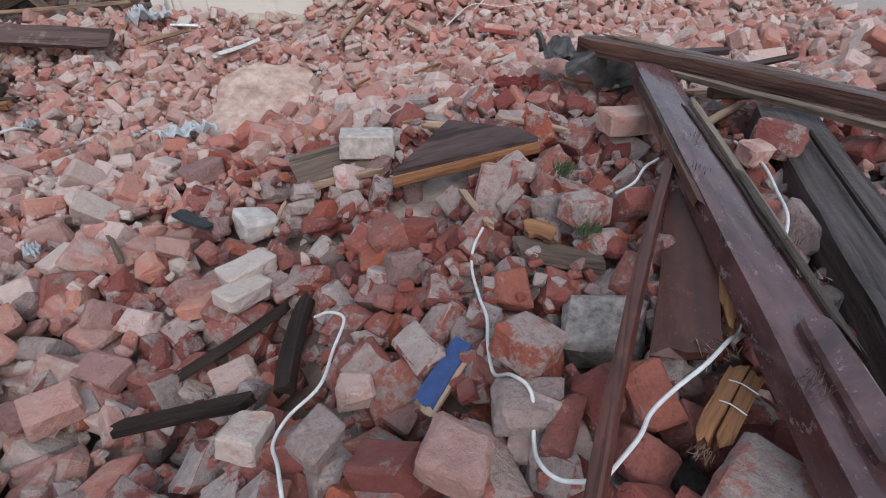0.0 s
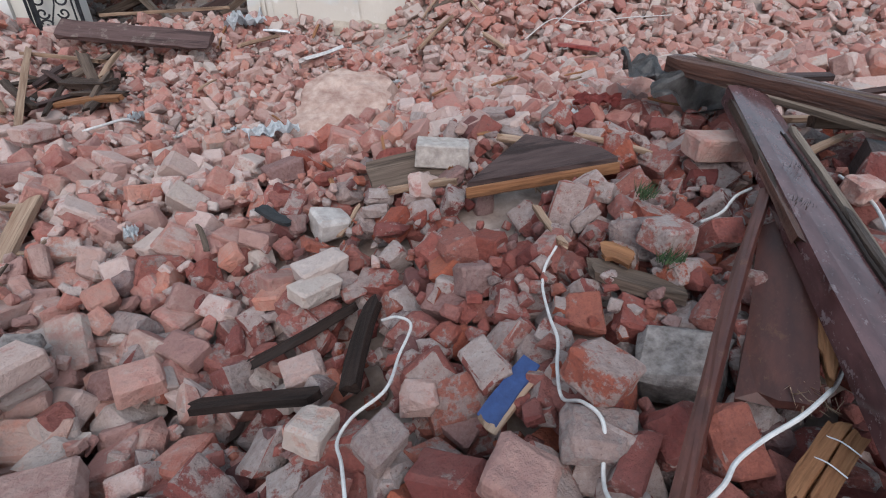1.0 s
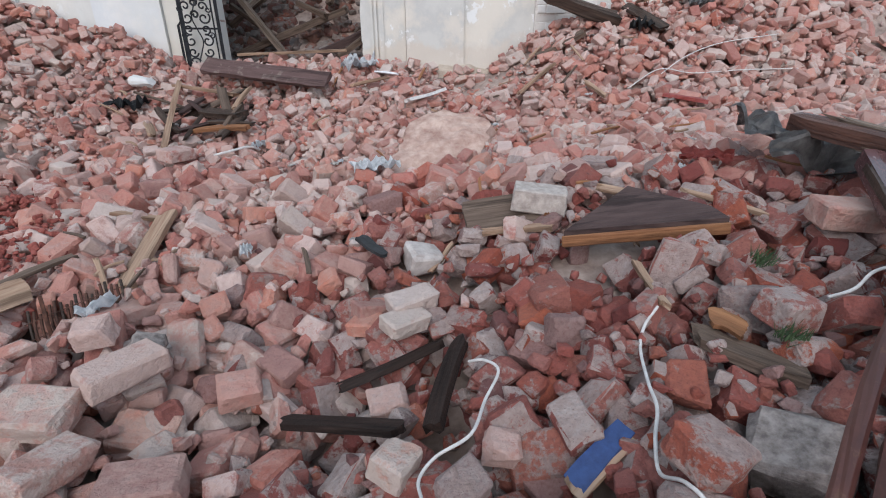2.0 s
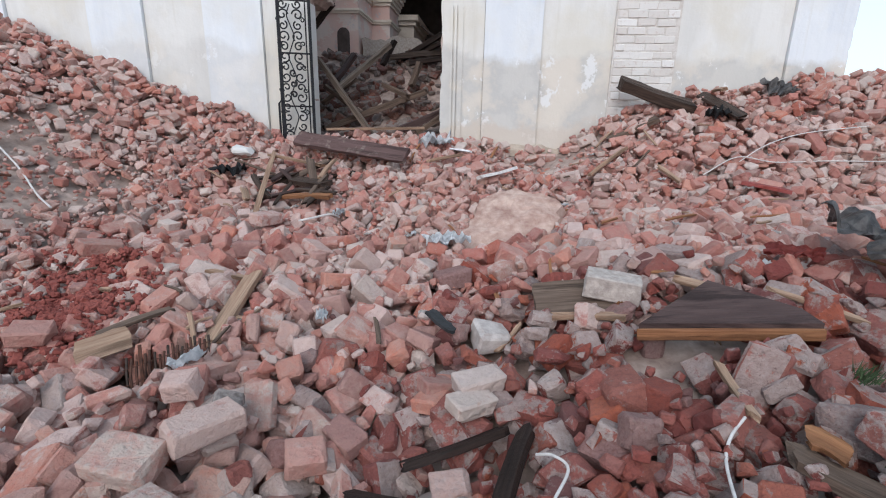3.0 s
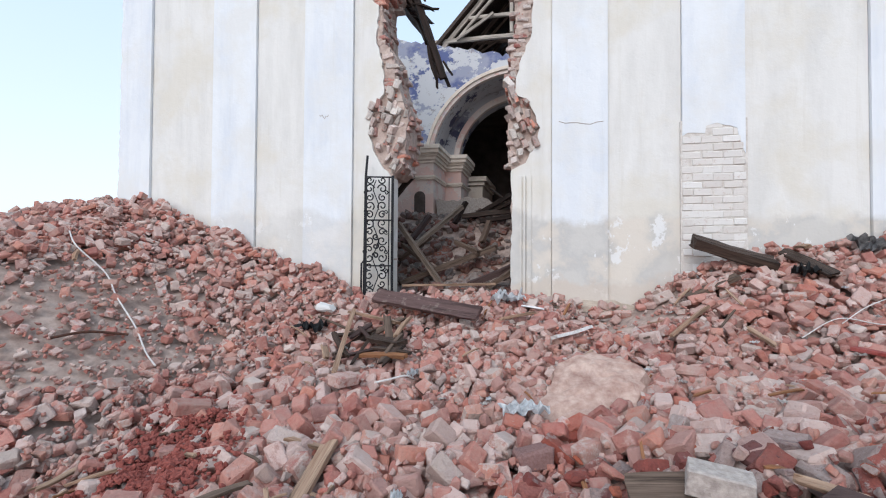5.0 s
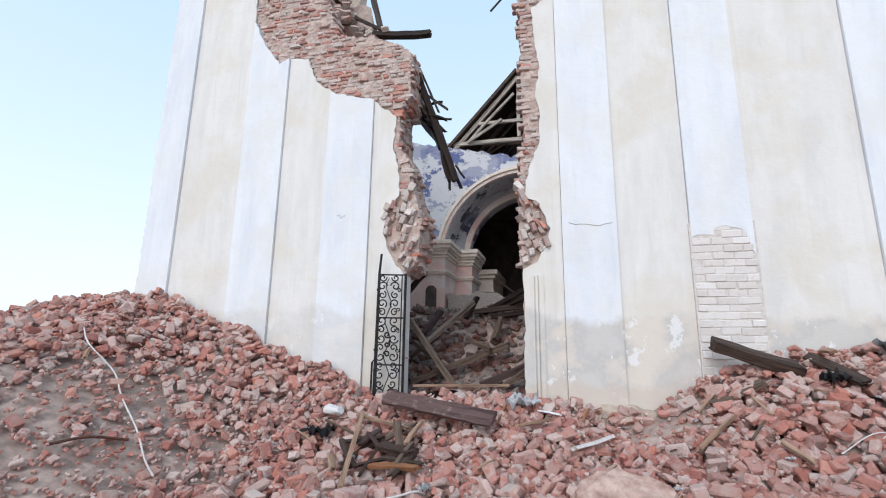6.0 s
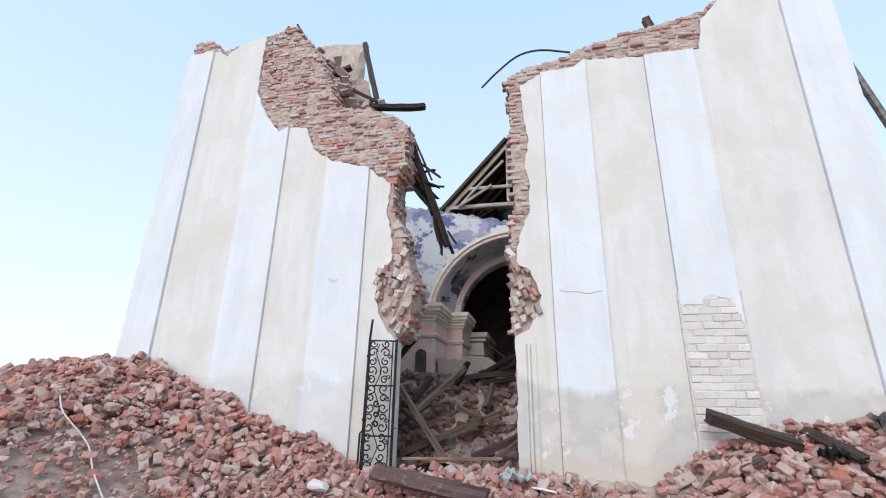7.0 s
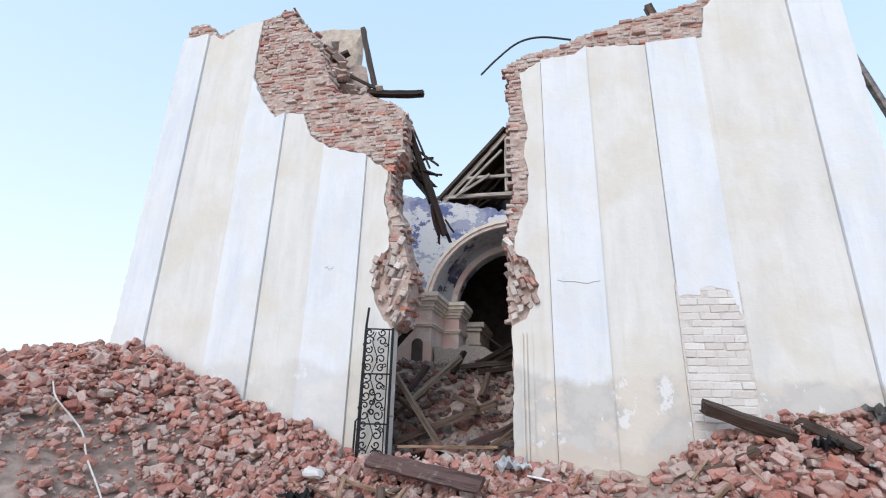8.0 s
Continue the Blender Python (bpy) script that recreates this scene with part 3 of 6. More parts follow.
# mortar smeared over the bare brickwork, uneven, so that the bricks show through it
def mortar_face(core, plaster, parent, seed):
    step = 0.035
    bm = bmesh.new()
    made = {}
    x0, x1 = min(q[0] for q in core), max(q[0] for q in core)

    def at(i, j):
        if (i, j) not in made:
            x, z = x0 + i * step, 2.4 + j * step
            d = 0.006 + 0.022 * noise.noise((x * 4.5, z * 7.0, seed)) + 0.016 * noise.noise((x * 17, z * 22, seed + 3))
            made[i, j] = bm.verts.new((x + rng.uniform(-0.008, 0.008), FACE + d, z + rng.uniform(-0.008, 0.008)))
        return made[i, j]

    for i in range(int((x1 - x0) / step)):
        for j in range(int(5.9 / step)):
            x, z = x0 + (i + 0.5) * step, 2.4 + (j + 0.5) * step
            if inside(core, x, z) and not inside(plaster, x, z - 0.05) and not (2.6 < x < 3.4 and z < 3.1) and z > 3.6:
                bm.faces.new((at(i, j), at(i + 1, j), at(i + 1, j + 1), at(i, j + 1)))
    return part("mortar_face", bm, MASONRY, parent)


mortar_face(CORE_L, PLASTER_L, front, 2)
mortar_face(CORE_R, PLASTER_R, front, 5)
foot = ragged_line([(1.18, 0.3), (2.35, 0.3), (2.3, 0.86), (1.9, 0.95), (1.5, 0.93), (1.2, 0.98)], 0.08, 0.02, random.Random(8))
part("plinth", slab_mesh(foot, FACE - 0.13, FACE + 0.03), SANDY, front, "eroded sandy foot of the wall")
for k in range(5):
    part("plinth_course", slab_mesh(ragged_line([(1.2, 0.42 + 0.1 * k), (2.25, 0.42 + 0.1 * k), (2.25, 0.49 + 0.1 * k), (1.2, 0.49 + 0.1 * k)], 0.1, 0.012, random.Random(k)), FACE - 0.17 + 0.012 * (k % 3), FACE - 0.1), STONE_PALE if k % 2 else SANDY, front)

# toothed edges of the broken opening and the broken tops
for side, core in ((0, CORE_L[2:]), (1, CORE_R[3:])):
    line = ragged_line(core, 0.075, 0.015, r, False)
    for x, z in line:
        if z < 2.55:
            continue
        inward = (0.05 if side else -0.05) if z < 6.2 else 0.0
        for d in (0.09, 0.22, 0.36, 0.52):
            if r.random() < 0.85:
                lay_brick(cores[side], WALL_HALF if r.random() < 0.6 else WALL_BRICKS, pose(x + inward + r.uniform(-0.03, 0.03), FACE + d + r.uniform(-0.02, 0.02), z - 0.03 + r.uniform(-0.02, 0.025), r.gauss(0, 5), r.gauss(0, 5), r.choice((0, 90, 180, 270)) + r.gauss(0, 7)), r)

# springing of the fallen door arch, left and right: steep courses that step back towards the opening
for side, core, plaster, cx, cz, lean in ((0, CORE_L, PLASTER_L, -0.80, 3.05, 17), (1, CORE_R, PLASTER_R, 0.94, 3.0, -24)):
    cs, sn = math.cos(radians(lean)), math.sin(radians(lean))
    for i in range(-9, 10):
        for j in range(-7, 8):
            u, v = i * 0.074, j * 0.135 + (i % 2) * 0.065
            x, z = cx + u * cs + v * sn, cz - u * sn + v * cs
            if not 2.5 < z < 3.68 or not inside(core, x, z) or inside(plaster, x, z) or r.random() < 0.12:
                continue
            edge = max(0.0, (x + 0.95) if side == 0 else (1.0 - x))
            back = 0.02 + 0.14 * edge * r.uniform(0.2, 1.0) + 0.05 * (r.random() < 0.35)
            lay_brick(cores[side], LIME_BRICKS, pose(x + r.uniform(-0.02, 0.02), FACE + back, z + r.uniform(-0.03, 0.03), r.gauss(0, 12), lean + r.gauss(0, 10), r.gauss(0, 12)) @ Matrix.Diagonal((r.uniform(0.8, 1.5), 1, r.uniform(0.6, 1.2), 1)), r)

# bare bricks where the plaster fell off the pilaster
part("mortar_bed", boxes((2.68, 3.35, FACE - 0.0655, FACE + 0.04, 0.6, 2.97)), PALE_MORTAR, front, "pale mortar between bare bricks")
z, row = 0.92, 0
while z < 2.92:
    left = 2.702
    right = 3.345 - 0.012 * (z - 0.9) if z < 2.6 else 3.33 - 0.30 * (z - 2.58)
    x = left - (row % 2) * 0.1
    while x < right - 0.03:
        a, b = max(x, left), min(x + 0.194, right)
        if b - a > 0.03 and (z < 2.76 or inside(NICHE, (a + b) / 2, z)):
            lay_brick(front, NICHE_BRICKS, pose((a + b) / 2, FACE - 0.027 + r.uniform(-0.006, 0.004), z + r.uniform(-0.003, 0.003), r.uniform(-1, 1), r.uniform(-1, 1), r.uniform(-1.5, 1.5)) @ Matrix.Diagonal(((b - a) / 0.194, 1, 1, 1)), r)
        x += 0.204
    z += 0.083
    row += 1

# ---------------------------------------------------------------- the nave behind the front
def nave_z(x, y):
    return 0.95 + 0.62 * smooth_step((y - 8.3) / 2.2) * 2.0 + 0.12 * noise.noise((x * 1.5, y * 1.5, 8)) + 0.05 * noise.noise((x * 5, y * 5, 9))


nave = empty("wall_south", Matrix.Identity(4), "ruined nave with a painted chancel arch behind the front", "wall", kind="structure")


def arch_wall(y0, y1, x0, x1, top, top_left, cx, spring, radius, material, name, label):
    """A wall with a round-arched opening; its top is ragged."""
    r = random.Random(int(radius * 100))
    poly = [(x0, 0.0), (cx - radius, 0.0), (cx - radius, spring)]
    poly += [(cx - radius * math.cos(a), spring + radius * math.sin(a)) for a in [math.pi * k / 24 for k in range(1, 24)]]
    poly += [(cx + radius, spring), (cx + radius, 0.0), (x1, 0.0), (x1, top)]
    poly += [p for p in ragged_line([(x1, top), (0.4, top), (x0, top_left)], 0.11, 0.05, r, False)][1:] + [(x0, top_left)]
    return part(name, slab_mesh(poly, y0, y1), material, nave, label)


def arch_band(y0, y1, cx, spring, r0, r1, material, name):
    bm = bmesh.new()
    last = None
    for k in range(33):
        a = math.pi * k / 32
        ring = [bm.verts.new((cx - q * math.cos(a), y, spring + q * math.sin(a))) for q, y in ((r0, y0), (r1, y0), (r1, y1), (r0, y1))]
        if last:
            for j in range(4):
                bm.faces.new((last[j], last[(j + 1) % 4], ring[(j + 1) % 4], ring[j]))
        last = ring
    bmesh.ops.recalc_face_normals(bm, faces=bm.faces[:])
    return part(name, bm, material, nave)


arch_wall(12.0, 12.5, -3.2, 4.2, 5.86, 6.72, 0.5, 3.58, 1.93, PAINT_BLUE, "arch_wall", "flaking blue and white painted wall over the arch")
arch_band(11.95, 12.06, 0.5, 3.58, 1.91, 1.99, PAINT_PINK, "arch_trim")
arch_band(11.91, 12.04, 0.5, 3.58, 1.99, 2.06, CORNICE, "arch_trim")
arch_band(12.06, 12.9, 0.5, 3.58, 1.915, 1.95, PAINT_ARCH, "arch_soffit")
arch_wall(12.9, 13.3, -3.2, 4.2, 5.6, 5.6, 0.5, 3.75, 1.47, PAINT_ARCH, "inner_arch_wall", "dark blue and white painted inner arch")
arch_band(12.82, 12.95, 0.5, 3.75, 1.45, 1.59, PAINT_PINK, "arch_trim")
# closed box behind the arch, its gloom carried by the wall colour
part("chancel_wall", boxes((-3.2, 4.2, 16.8, 17.2, 0, 6), (-3.4, -2.2, 13.3, 17.2, 0, 6), (3.2, 4.4, 13.3, 17.2, 0, 6), (-3.4, 4.4, 12.9, 17.2, 5.6, 5.8), (-3.4, -1.4, 12.5, 12.9, 0, 6), (2.4, 4.4, 12.5, 12.9, 0, 6)), DARK_ROOM, nave, "chancel walls coloured dark for the unlit room")
part("side_wall", boxes((-3.6, -3.2, 8.12, 12.6, 0, 4.6), (4.2, 4.6, 8.12, 12.6, 0, 4.6)), PAINT_PINK, nave)
# projecting pier with its cornice
part("pier", boxes((-2.6, -1.08, 10.9, 12.0, 0.5, 3.45)), PAINT_PINK, nave, "faded pink plastered pier")
part("pier", boxes((-1.08, -0.72, 11.95, 12.88, 0.5, 3.45)), PAINT_PINK, nave, "faded pink plastered arch pier")
for x1, y0, y1 in ((-1.08, 10.9, 11.93), (-0.72, 11.95, 12.89)):
    for k, (z0, z1, out) in enumerate(((3.02, 3.06, 0.03), (3.06, 3.10, 0.05), (3.36, 3.42, 0.03), (3.42, 3.49, 0.06), (3.49, 3.54, 0.09), (3.54, 3.62, 0.13), (3.62, 3.70, 0.16))):
        part("cornice", boxes((-2.6, x1 + out, y0 - out, y1 - 0.004 * k, z0, z1)), CORNICE, nave)
part("pier", boxes((1.1, 1.5, 14.5, 16.0, 0.5, 3.2), (-1.0, -0.55, 14.0, 16.0, 0.5, 3.36)), CORNICE, nave)
for z0, z1, out in ((3.0, 3.05, 0.03), (3.36, 3.46, 0.06), (3.46, 3.58, 0.12)):
    part("cornice", boxes((-1.0 - out, -0.55 + out, 14.0 - out, 15.9, z0, z1)), CORNICE, nave)
ledge = ragged_line([(-1.05, 1.6), (0.15, 1.6), (0.18, 2.5), (0.0, 2.62), (-0.45, 2.66), (-0.6, 2.58), (-1.05, 2.62)], 0.09, 0.025, random.Random(6))
part("ledge", slab_mesh(ledge, 11.0, 11.6), MORTAR, nave, "broken grey masonry ledge behind the heap")
# flat dark plate on the pier face; its colour gives a small recess's shade
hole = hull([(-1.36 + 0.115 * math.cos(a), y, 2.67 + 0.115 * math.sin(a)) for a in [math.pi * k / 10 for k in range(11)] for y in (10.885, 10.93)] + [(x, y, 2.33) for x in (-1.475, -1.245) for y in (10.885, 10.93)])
part("recess_shade", hole, DARK_ROOM, nave, "dark round-headed plate for the shade of a small recess")

# roof frame over the chancel
roof = empty("roof", Matrix.Translation((0.4, 13, 6.1)), "dark open roof timbers over the chancel", "roof", kind="structure")


def roof_timber(p0, p1, w, t, material=WOOD_PALE):
    timber("rafter", p0, p1, w * 0.78, t * 0.78, material, "", parent=roof, ragged=0.02)


AP, EL, ER = (0.36, 8.12), (-1.42, 6.12), (2.14, 6.12)
for k, y in enumerate((12.3, 13.6, 14.9)):
    # trusses behind the first get darker wood, standing for the dim roof space
    m = WOOD_PALE if k == 0 else WOOD_GREY
    for e in (EL, ER):
        roof_timber((e[0], y, e[1]), (AP[0], y, AP[1]), 0.10, 0.13, m)
    roof_timber((EL[0], y, 6.47), (ER[0], y, 6.44), 0.10, 0.12, m)
    roof_timber((-0.62, y - 0.06, 6.92), (1.34, y - 0.06, 6.90), 0.09, 0.10, m)
    roof_timber((0.36, y - 0.02, 6.5), (0.36, y - 0.02, 8.0), 0.10, 0.10, m)
    for s in (-1, 1):
        roof_timber((0.36 + s * 1.22, y - 0.10, 6.45), (0.36 + s * 0.10, y - 0.10, 7.62), 0.08, 0.08, m)
        roof_timber((0.36 + s * 1.25, y - 0.14, 6.42), (0.36 + s * 0.40, y - 0.14, 6.95), 0.08, 0.08, m)
for e, s in ((EL, -1), (ER, 1)):
    bm = bmesh.new()
    a, b = Vector((e[0] + s * 0.12, 12.15, e[1] - 0.02)), Vector((AP[0], 12.15, AP[1] + 0.10))
    nrm = Vector((s * 0.724, 0, 0.69)) * 0.07
    q = [bm.verts.new(p + Vector((0, dy, 0)) + o) for p in (a, b) for dy in (0, 4.9) for o in (Vector(), nrm)]
    for f in ((0, 1, 3, 2), (4, 6, 7, 5), (0, 4, 5, 1), (2, 3, 7, 6), (0, 2, 6, 4), (1, 5, 7, 3)):
        bm.faces.new([q[i] for i in f])
    bmesh.ops.recalc_face_normals(bm, faces=bm.faces[:])
    ob = part("roof_deck", bm, WOOD_DARK, roof)
    ob.matrix_parent_inverse = roof.matrix_world.inverted()
ob = part("roof_deck", boxes((-1.3, 2.2, 16.9, 17.0, 6.0, 6.9), (-0.5, 1.4, 16.9, 17.0, 6.9, 7.8)), WOOD_DARK, roof)
ob.matrix_parent_inverse = roof.matrix_world.inverted()

# ---------------------------------------------------------------- rubble
POOL = []
pr = random.Random(21)
for _ in range(14):
    POOL.append(("brick", (0.285 * pr.uniform(0.8, 1.05), 0.14 * pr.uniform(0.9, 1.05), 0.075 * pr.uniform(0.9, 1.15))))
for _ in range(22):
    POOL.append(("half", (0.18 * pr.uniform(0.8, 1.2), 0.136 * pr.uniform(0.8, 1.05), 0.085 * pr.uniform(0.85, 1.45))))
for _ in range(22):
    POOL.append(("lump", (0.135 * pr.uniform(0.7, 1.3), 0.105 * pr.uniform(0.75, 1.2), 0.07 * pr.uniform(0.8, 1.3))))
for _ in range(12):
    POOL.append(("chip", (0.062 * pr.uniform(0.7, 1.3), 0.045 * pr.uniform(0.7, 1.3), 0.032 * pr.uniform(0.7, 1.4))))
KINDS = {}
SHAPES = []
for k, (kind, size) in enumerate(POOL):
    broken = {"brick": 0.13, "half": 0.26, "lump": 0.36, "chip": 0.5}[kind]
    bm = hull(chunk_points(*size, 0.013 if kind != "chip" else 0.007, broken, pr))
    data = bpy.data.meshes.new("brick")
    bm.to_mesh(data)
    bm.free()
    coated = {s: pr.random() < 0.72 for s in (-1, 1)}
    flank = {s: pr.random() < 0.45 for s in (-1, 1)}

    def arrays(data, mats):
        """Marks the mortared faces of a piece; gives its points, faces and marks."""
        marks = []
        for f in data.polygons:
            nx, ny, nz = f.normal
            marks.append(int(coated[1 if nz > 0 else -1]) if abs(nz) > 0.75 else int(flank[1 if ny > 0 else -1]) if abs(ny) > 0.75 else 0)
        data.polygons.foreach_set("material_index", marks)
        for mm in mats:
            data.materials.append(mm)
        return np.array([v.co[:] for v in data.vertices]), [tuple(q.vertices) for q in data.polygons], marks

    near_data = data.copy()
    if kind != "chip":  # the nearest pieces get chipped, uneven faces
        bm = bmesh.new()
        bm.from_mesh(data)
        bmesh.ops.subdivide_edges(bm, edges=[e for e in bm.edges if e.calc_length() > 0.03], cuts=1, use_grid_fill=True)
        bmesh.ops.triangulate(bm, faces=bm.faces[:])
        for v in bm.verts:
            d = Vector((noise.noise(v.co * 30 + Vector((k, 0, 0))), noise.noise(v.co * 30 + Vector((0, k, 0))), noise.noise(v.co * 30 + Vector((0, 0, k)))))
            v.co += d * 0.009
        bm.to_mesh(near_data)
        bm.free()
    far = arrays(data, (BRICK_DUSTY, BRICK_DUSTY_MORTAR))
    near = arrays(near_data, (BRICK, BRICK_MORTAR))
    SHAPES.append((size, near_data, data, near, far))
    KINDS.setdefault(kind, []).append(k)

# strips kept clear for the larger things that lie in the rubble: x0, y0, x1, y1, half width
CLEAR = [(2.36, 2.60, 2.44, 2.66, 0.06), (1.40, 5.15, 1.78, 5.6, 0.20), (1.45, 4.0, 1.45, 4.0, 0.06), (1.98, 4.12, 2.12, 4.12, 0.07), (2.14, 3.70, 2.68, 3.66, 0.085), (2.40, 3.74, 2.45, 3.98, 0.13), (1.84, 2.66, 1.99, 2.77, 0.0), (1.66, 4.1, 2.1, 4.03, 0.04), (0.92, 3.11, 1.38, 2.94, 0.0), (1.59, 3.4, 1.455, 2.9, 0.0), (1.52, 3.42, 1.1, 3.24, 0.0), (-0.8, 7.09, 0.56, 6.64, 0.04), (-0.09, 4.5, -0.03, 3.9, 0.02), (-0.13, 3.7, -0.13, 3.7, 0.07)]


def cleared(x, y, size):
    for x0, y0, x1, y1, w in CLEAR:
        dx, dy = x1 - x0, y1 - y0
        t = max(0.0, min(1.0, ((x - x0) * dx + (y - y0) * dy) / max(dx * dx + dy * dy, 1e-6)))
        if math.hypot(x - x0 - t * dx, y - y0 - t * dy) < w + size * 0.3:
            return True
    return False


def bareness(x, y):
    """How far the earth lies bare there: the slope of the left mound and the dusty hollow before the door."""
    b = math.exp(-(((x + 2.85) / 1.1) ** 2 + ((y - 5.35) / 1.0) ** 2) * 0.7) * 1.25
    b += math.exp(-(((x + 3.2) / 0.5) ** 2 + ((y - 4.6) / 0.9) ** 2)) * 0.9
    b += 0.75 * math.exp(-(((x - 0.35) / 0.55) ** 2 + ((y - 5.3) / 0.5) ** 2))
    b += 1.0 * math.exp(-(((x - 2.1) / 0.7) ** 2 + ((y - 7.0) / 0.5) ** 2))
    b += 0.5 * math.exp(-(((x - 0.3) / 0.4) ** 2 + ((y - 4.3) / 0.3) ** 2))
    return b


PLACED = []  # shape, matrix
BASE = HEIGHT + 0.18


def fineness(x, y):
    """The mounds and the heap by the wall are broken smaller than the foreground."""
    far = smooth_step((y - 4.6) / 1.6)
    return 1.0 - 0.24 * max(far, smooth_step((-1.0 - x) / 1.0)) + 0.05 * noise.noise((x * 1.3, y * 1.3, 6.0))


def settle(kind, x, y, r, sink=0.30, wild=16.0):
    """Lay one piece on what lies there already, leaning as the heap leans."""
    k = r.choice(KINDS[kind])
    fine = fineness(x, y) * r.uniform(0.88, 1.1)
    flat = fine * (1.0 if fine > 0.92 else 0.85)
    lx, ly, lz = SHAPES[k][0][0] * fine, SHAPES[k][0][1] * fine, SHAPES[k][0][2] * flat
    yaw = r.uniform(0, math.pi * 2)
    rad = max(lx, ly) / 2
    i0, i1 = int((x - rad - GX0) / GSTEP), int((x + rad - GX0) / GSTEP) + 2
    j0, j1 = int((y - rad - GY0) / GSTEP), int((y + rad - GY0) / GSTEP) + 2
    if i0 < 0 or j0 < 0 or i1 >= GNX or j1 >= GNY:
        return
    gx, gy = np.meshgrid(XS[i0:i1] - x, YS[j0:j1] - y, indexing="ij")
    c, s = math.cos(yaw), math.sin(yaw)
    u, v = gx * c + gy * s, -gx * s + gy * c
    m = (abs(u) <= lx / 2 + 0.012) & (abs(v) <= ly / 2 + 0.012)
    if not m.any():
        return
    h = HEIGHT[i0:i1, j0:j1]
    hm = h[m]
    if (hm - BASE[i0:i1, j0:j1][m]).mean() > (0.03 if kind == "chip" else 0.005):
        return
    a = np.stack([gx[m], gy[m], np.ones(m.sum())], 1)
    if len(hm) >= 6:
        (sx, sy, z0), *_ = np.linalg.lstsq(a, hm, rcond=None)
    else:
        sx, sy, z0 = 0.0, 0.0, hm.mean()
    sx, sy = max(-0.8, min(0.8, sx)), max(-0.8, min(0.8, sy))
    z0 = max(z0, hm.mean())
    nrm = Vector((-sx, -sy, 1)).normalized()
    turn = nrm.to_track_quat("Z", "Y").to_matrix().to_4x4()
    flip = r.random()
    lay = Matrix.Rotation(radians(90), 4, "X") if flip < 0.16 and kind != "chip" else Matrix.Identity(4)
    thick = ly if flip < 0.16 and kind != "chip" else lz
    tilt = pose(0, 0, 0, r.gauss(0, wild), r.gauss(0, wild), 0)
    z = z0 + thick * (0.5 - sink)
    q = Matrix.Rotation(yaw, 4, "Z")
    mat = Matrix.Translation((x, y, z)) @ turn @ tilt @ q @ lay @ Matrix.Diagonal((fine, fine, flat, 1))
    PLACED.append((k, mat))
    top = z + sx * gx + sy * gy + thick * 0.42
    h[m] = np.maximum(h[m], np.minimum(top[m], h[m] + 0.075))


def strew(n, kind, x0, x1, y0, y1, r, sink=0.30, wild=16.0, cling=1.0):
    for _ in range(n):
        x, y = r.uniform(x0, x1), r.uniform(y0, y1)
        if cleared(x, y, SHAPES[KINDS[kind][0]][0][0]) or r.random() < bareness(x, y) * cling:
            continue
        if y > FACE - 0.13 and not -0.7 < x < 0.75:
            continue
        settle(kind, x, y, r, sink, wild)


sr = random.Random(5)
# foreground, middle, the two mounds and the rest
for x0, x1, y0, y1, f in ((0.0, 4.6, 1.9, 4.6, 1.0), (-2.6, 0.0, 2.3, 4.6, 1.0), (-2.6, 5.6, 4.6, 8.05, 1.7), (-7.5, -2.6, 2.3, 8.0, 1.05), (4.6, 8.5, 2.0, 8.0, 0.5), (-3.0, 4.6, 0.5, 1.9, 0.45)):
    area = (x1 - x0) * (y1 - y0) * f
    strew(int(area * 20), "brick", x0, x1, y0, y1, sr, 0.20, 15)
    strew(int(area * 60), "half", x0, x1, y0, y1, sr, 0.20, 18)
    strew(int(area * 60), "lump", x0, x1, y0, y1, sr, 0.18, 22)
    strew(int(area * 80), "chip", x0, x1, y0, y1, sr, 0.15, 30, 0.35)
    strew(int(area * 9), "brick", x0, x1, y0, y1, sr, 0.22, 13)
    strew(int(area * 18), "half", x0, x1, y0, y1, sr, 0.20, 18)
    strew(int(area * 16), "lump", x0, x1, y0, y1, sr, 0.24, 22)

strew(1500, "chip", 0.0, 4.2, 1.9, 4.6, sr, 0.1, 30, 0.0)
strew(1500, "chip", -4.4, -1.5, 4.0, 6.8, sr, 0.25, 30, 0.0)
strew(900, "chip", -0.6, 3.2, 4.4, 7.3, sr, 0.2, 30, 0.0)
strew(150, "lump", -4.4, -1.5, 4.0, 6.8, sr, 0.42, 20, 0.0)
strew(40, "half", -4.4, -1.5, 4.0, 6.8, sr, 0.40, 20, 0.0)
# the heap thins out behind the eye and to both sides
er = random.Random(31)
for x0, x1, y0, y1, f in ((-2.7, 0.1, 1.5, 2.5, 0.9), (-3.2, 0.0, 0.4, 1.9, 0.4), (-7.6, -2.5, 0.7, 2.5, 0.5), (4.5, 8.4, 0.6, 2.2, 0.4), (-8.0, 8.5, -0.5, 0.9, 0.22), (-6.0, 7.0, -1.6, -0.2, 0.10), (-8.8, -7.2, 0.2, 7.2, 0.2), (8.2, 9.6, 0.2, 7.2, 0.2)):
    area = (x1 - x0) * (y1 - y0) * f
    for each, kind in ((28, "brick"), (75, "half"), (75, "lump"), (80, "chip")):
        strew(int(area * each), kind, x0, x1, y0, y1, er, 0.2, 18, 0.5)

heaps = []
for label in ("broken red and mortar-grey bricks heaped loosely over older rubble", "dusty broken bricks heaped before the church door", "mound of dusty broken bricks and earth", "mound of broken bricks and timber scraps"):
    heaps.append(empty("rubble_heap", Matrix.Identity(4), label, "rubble"))


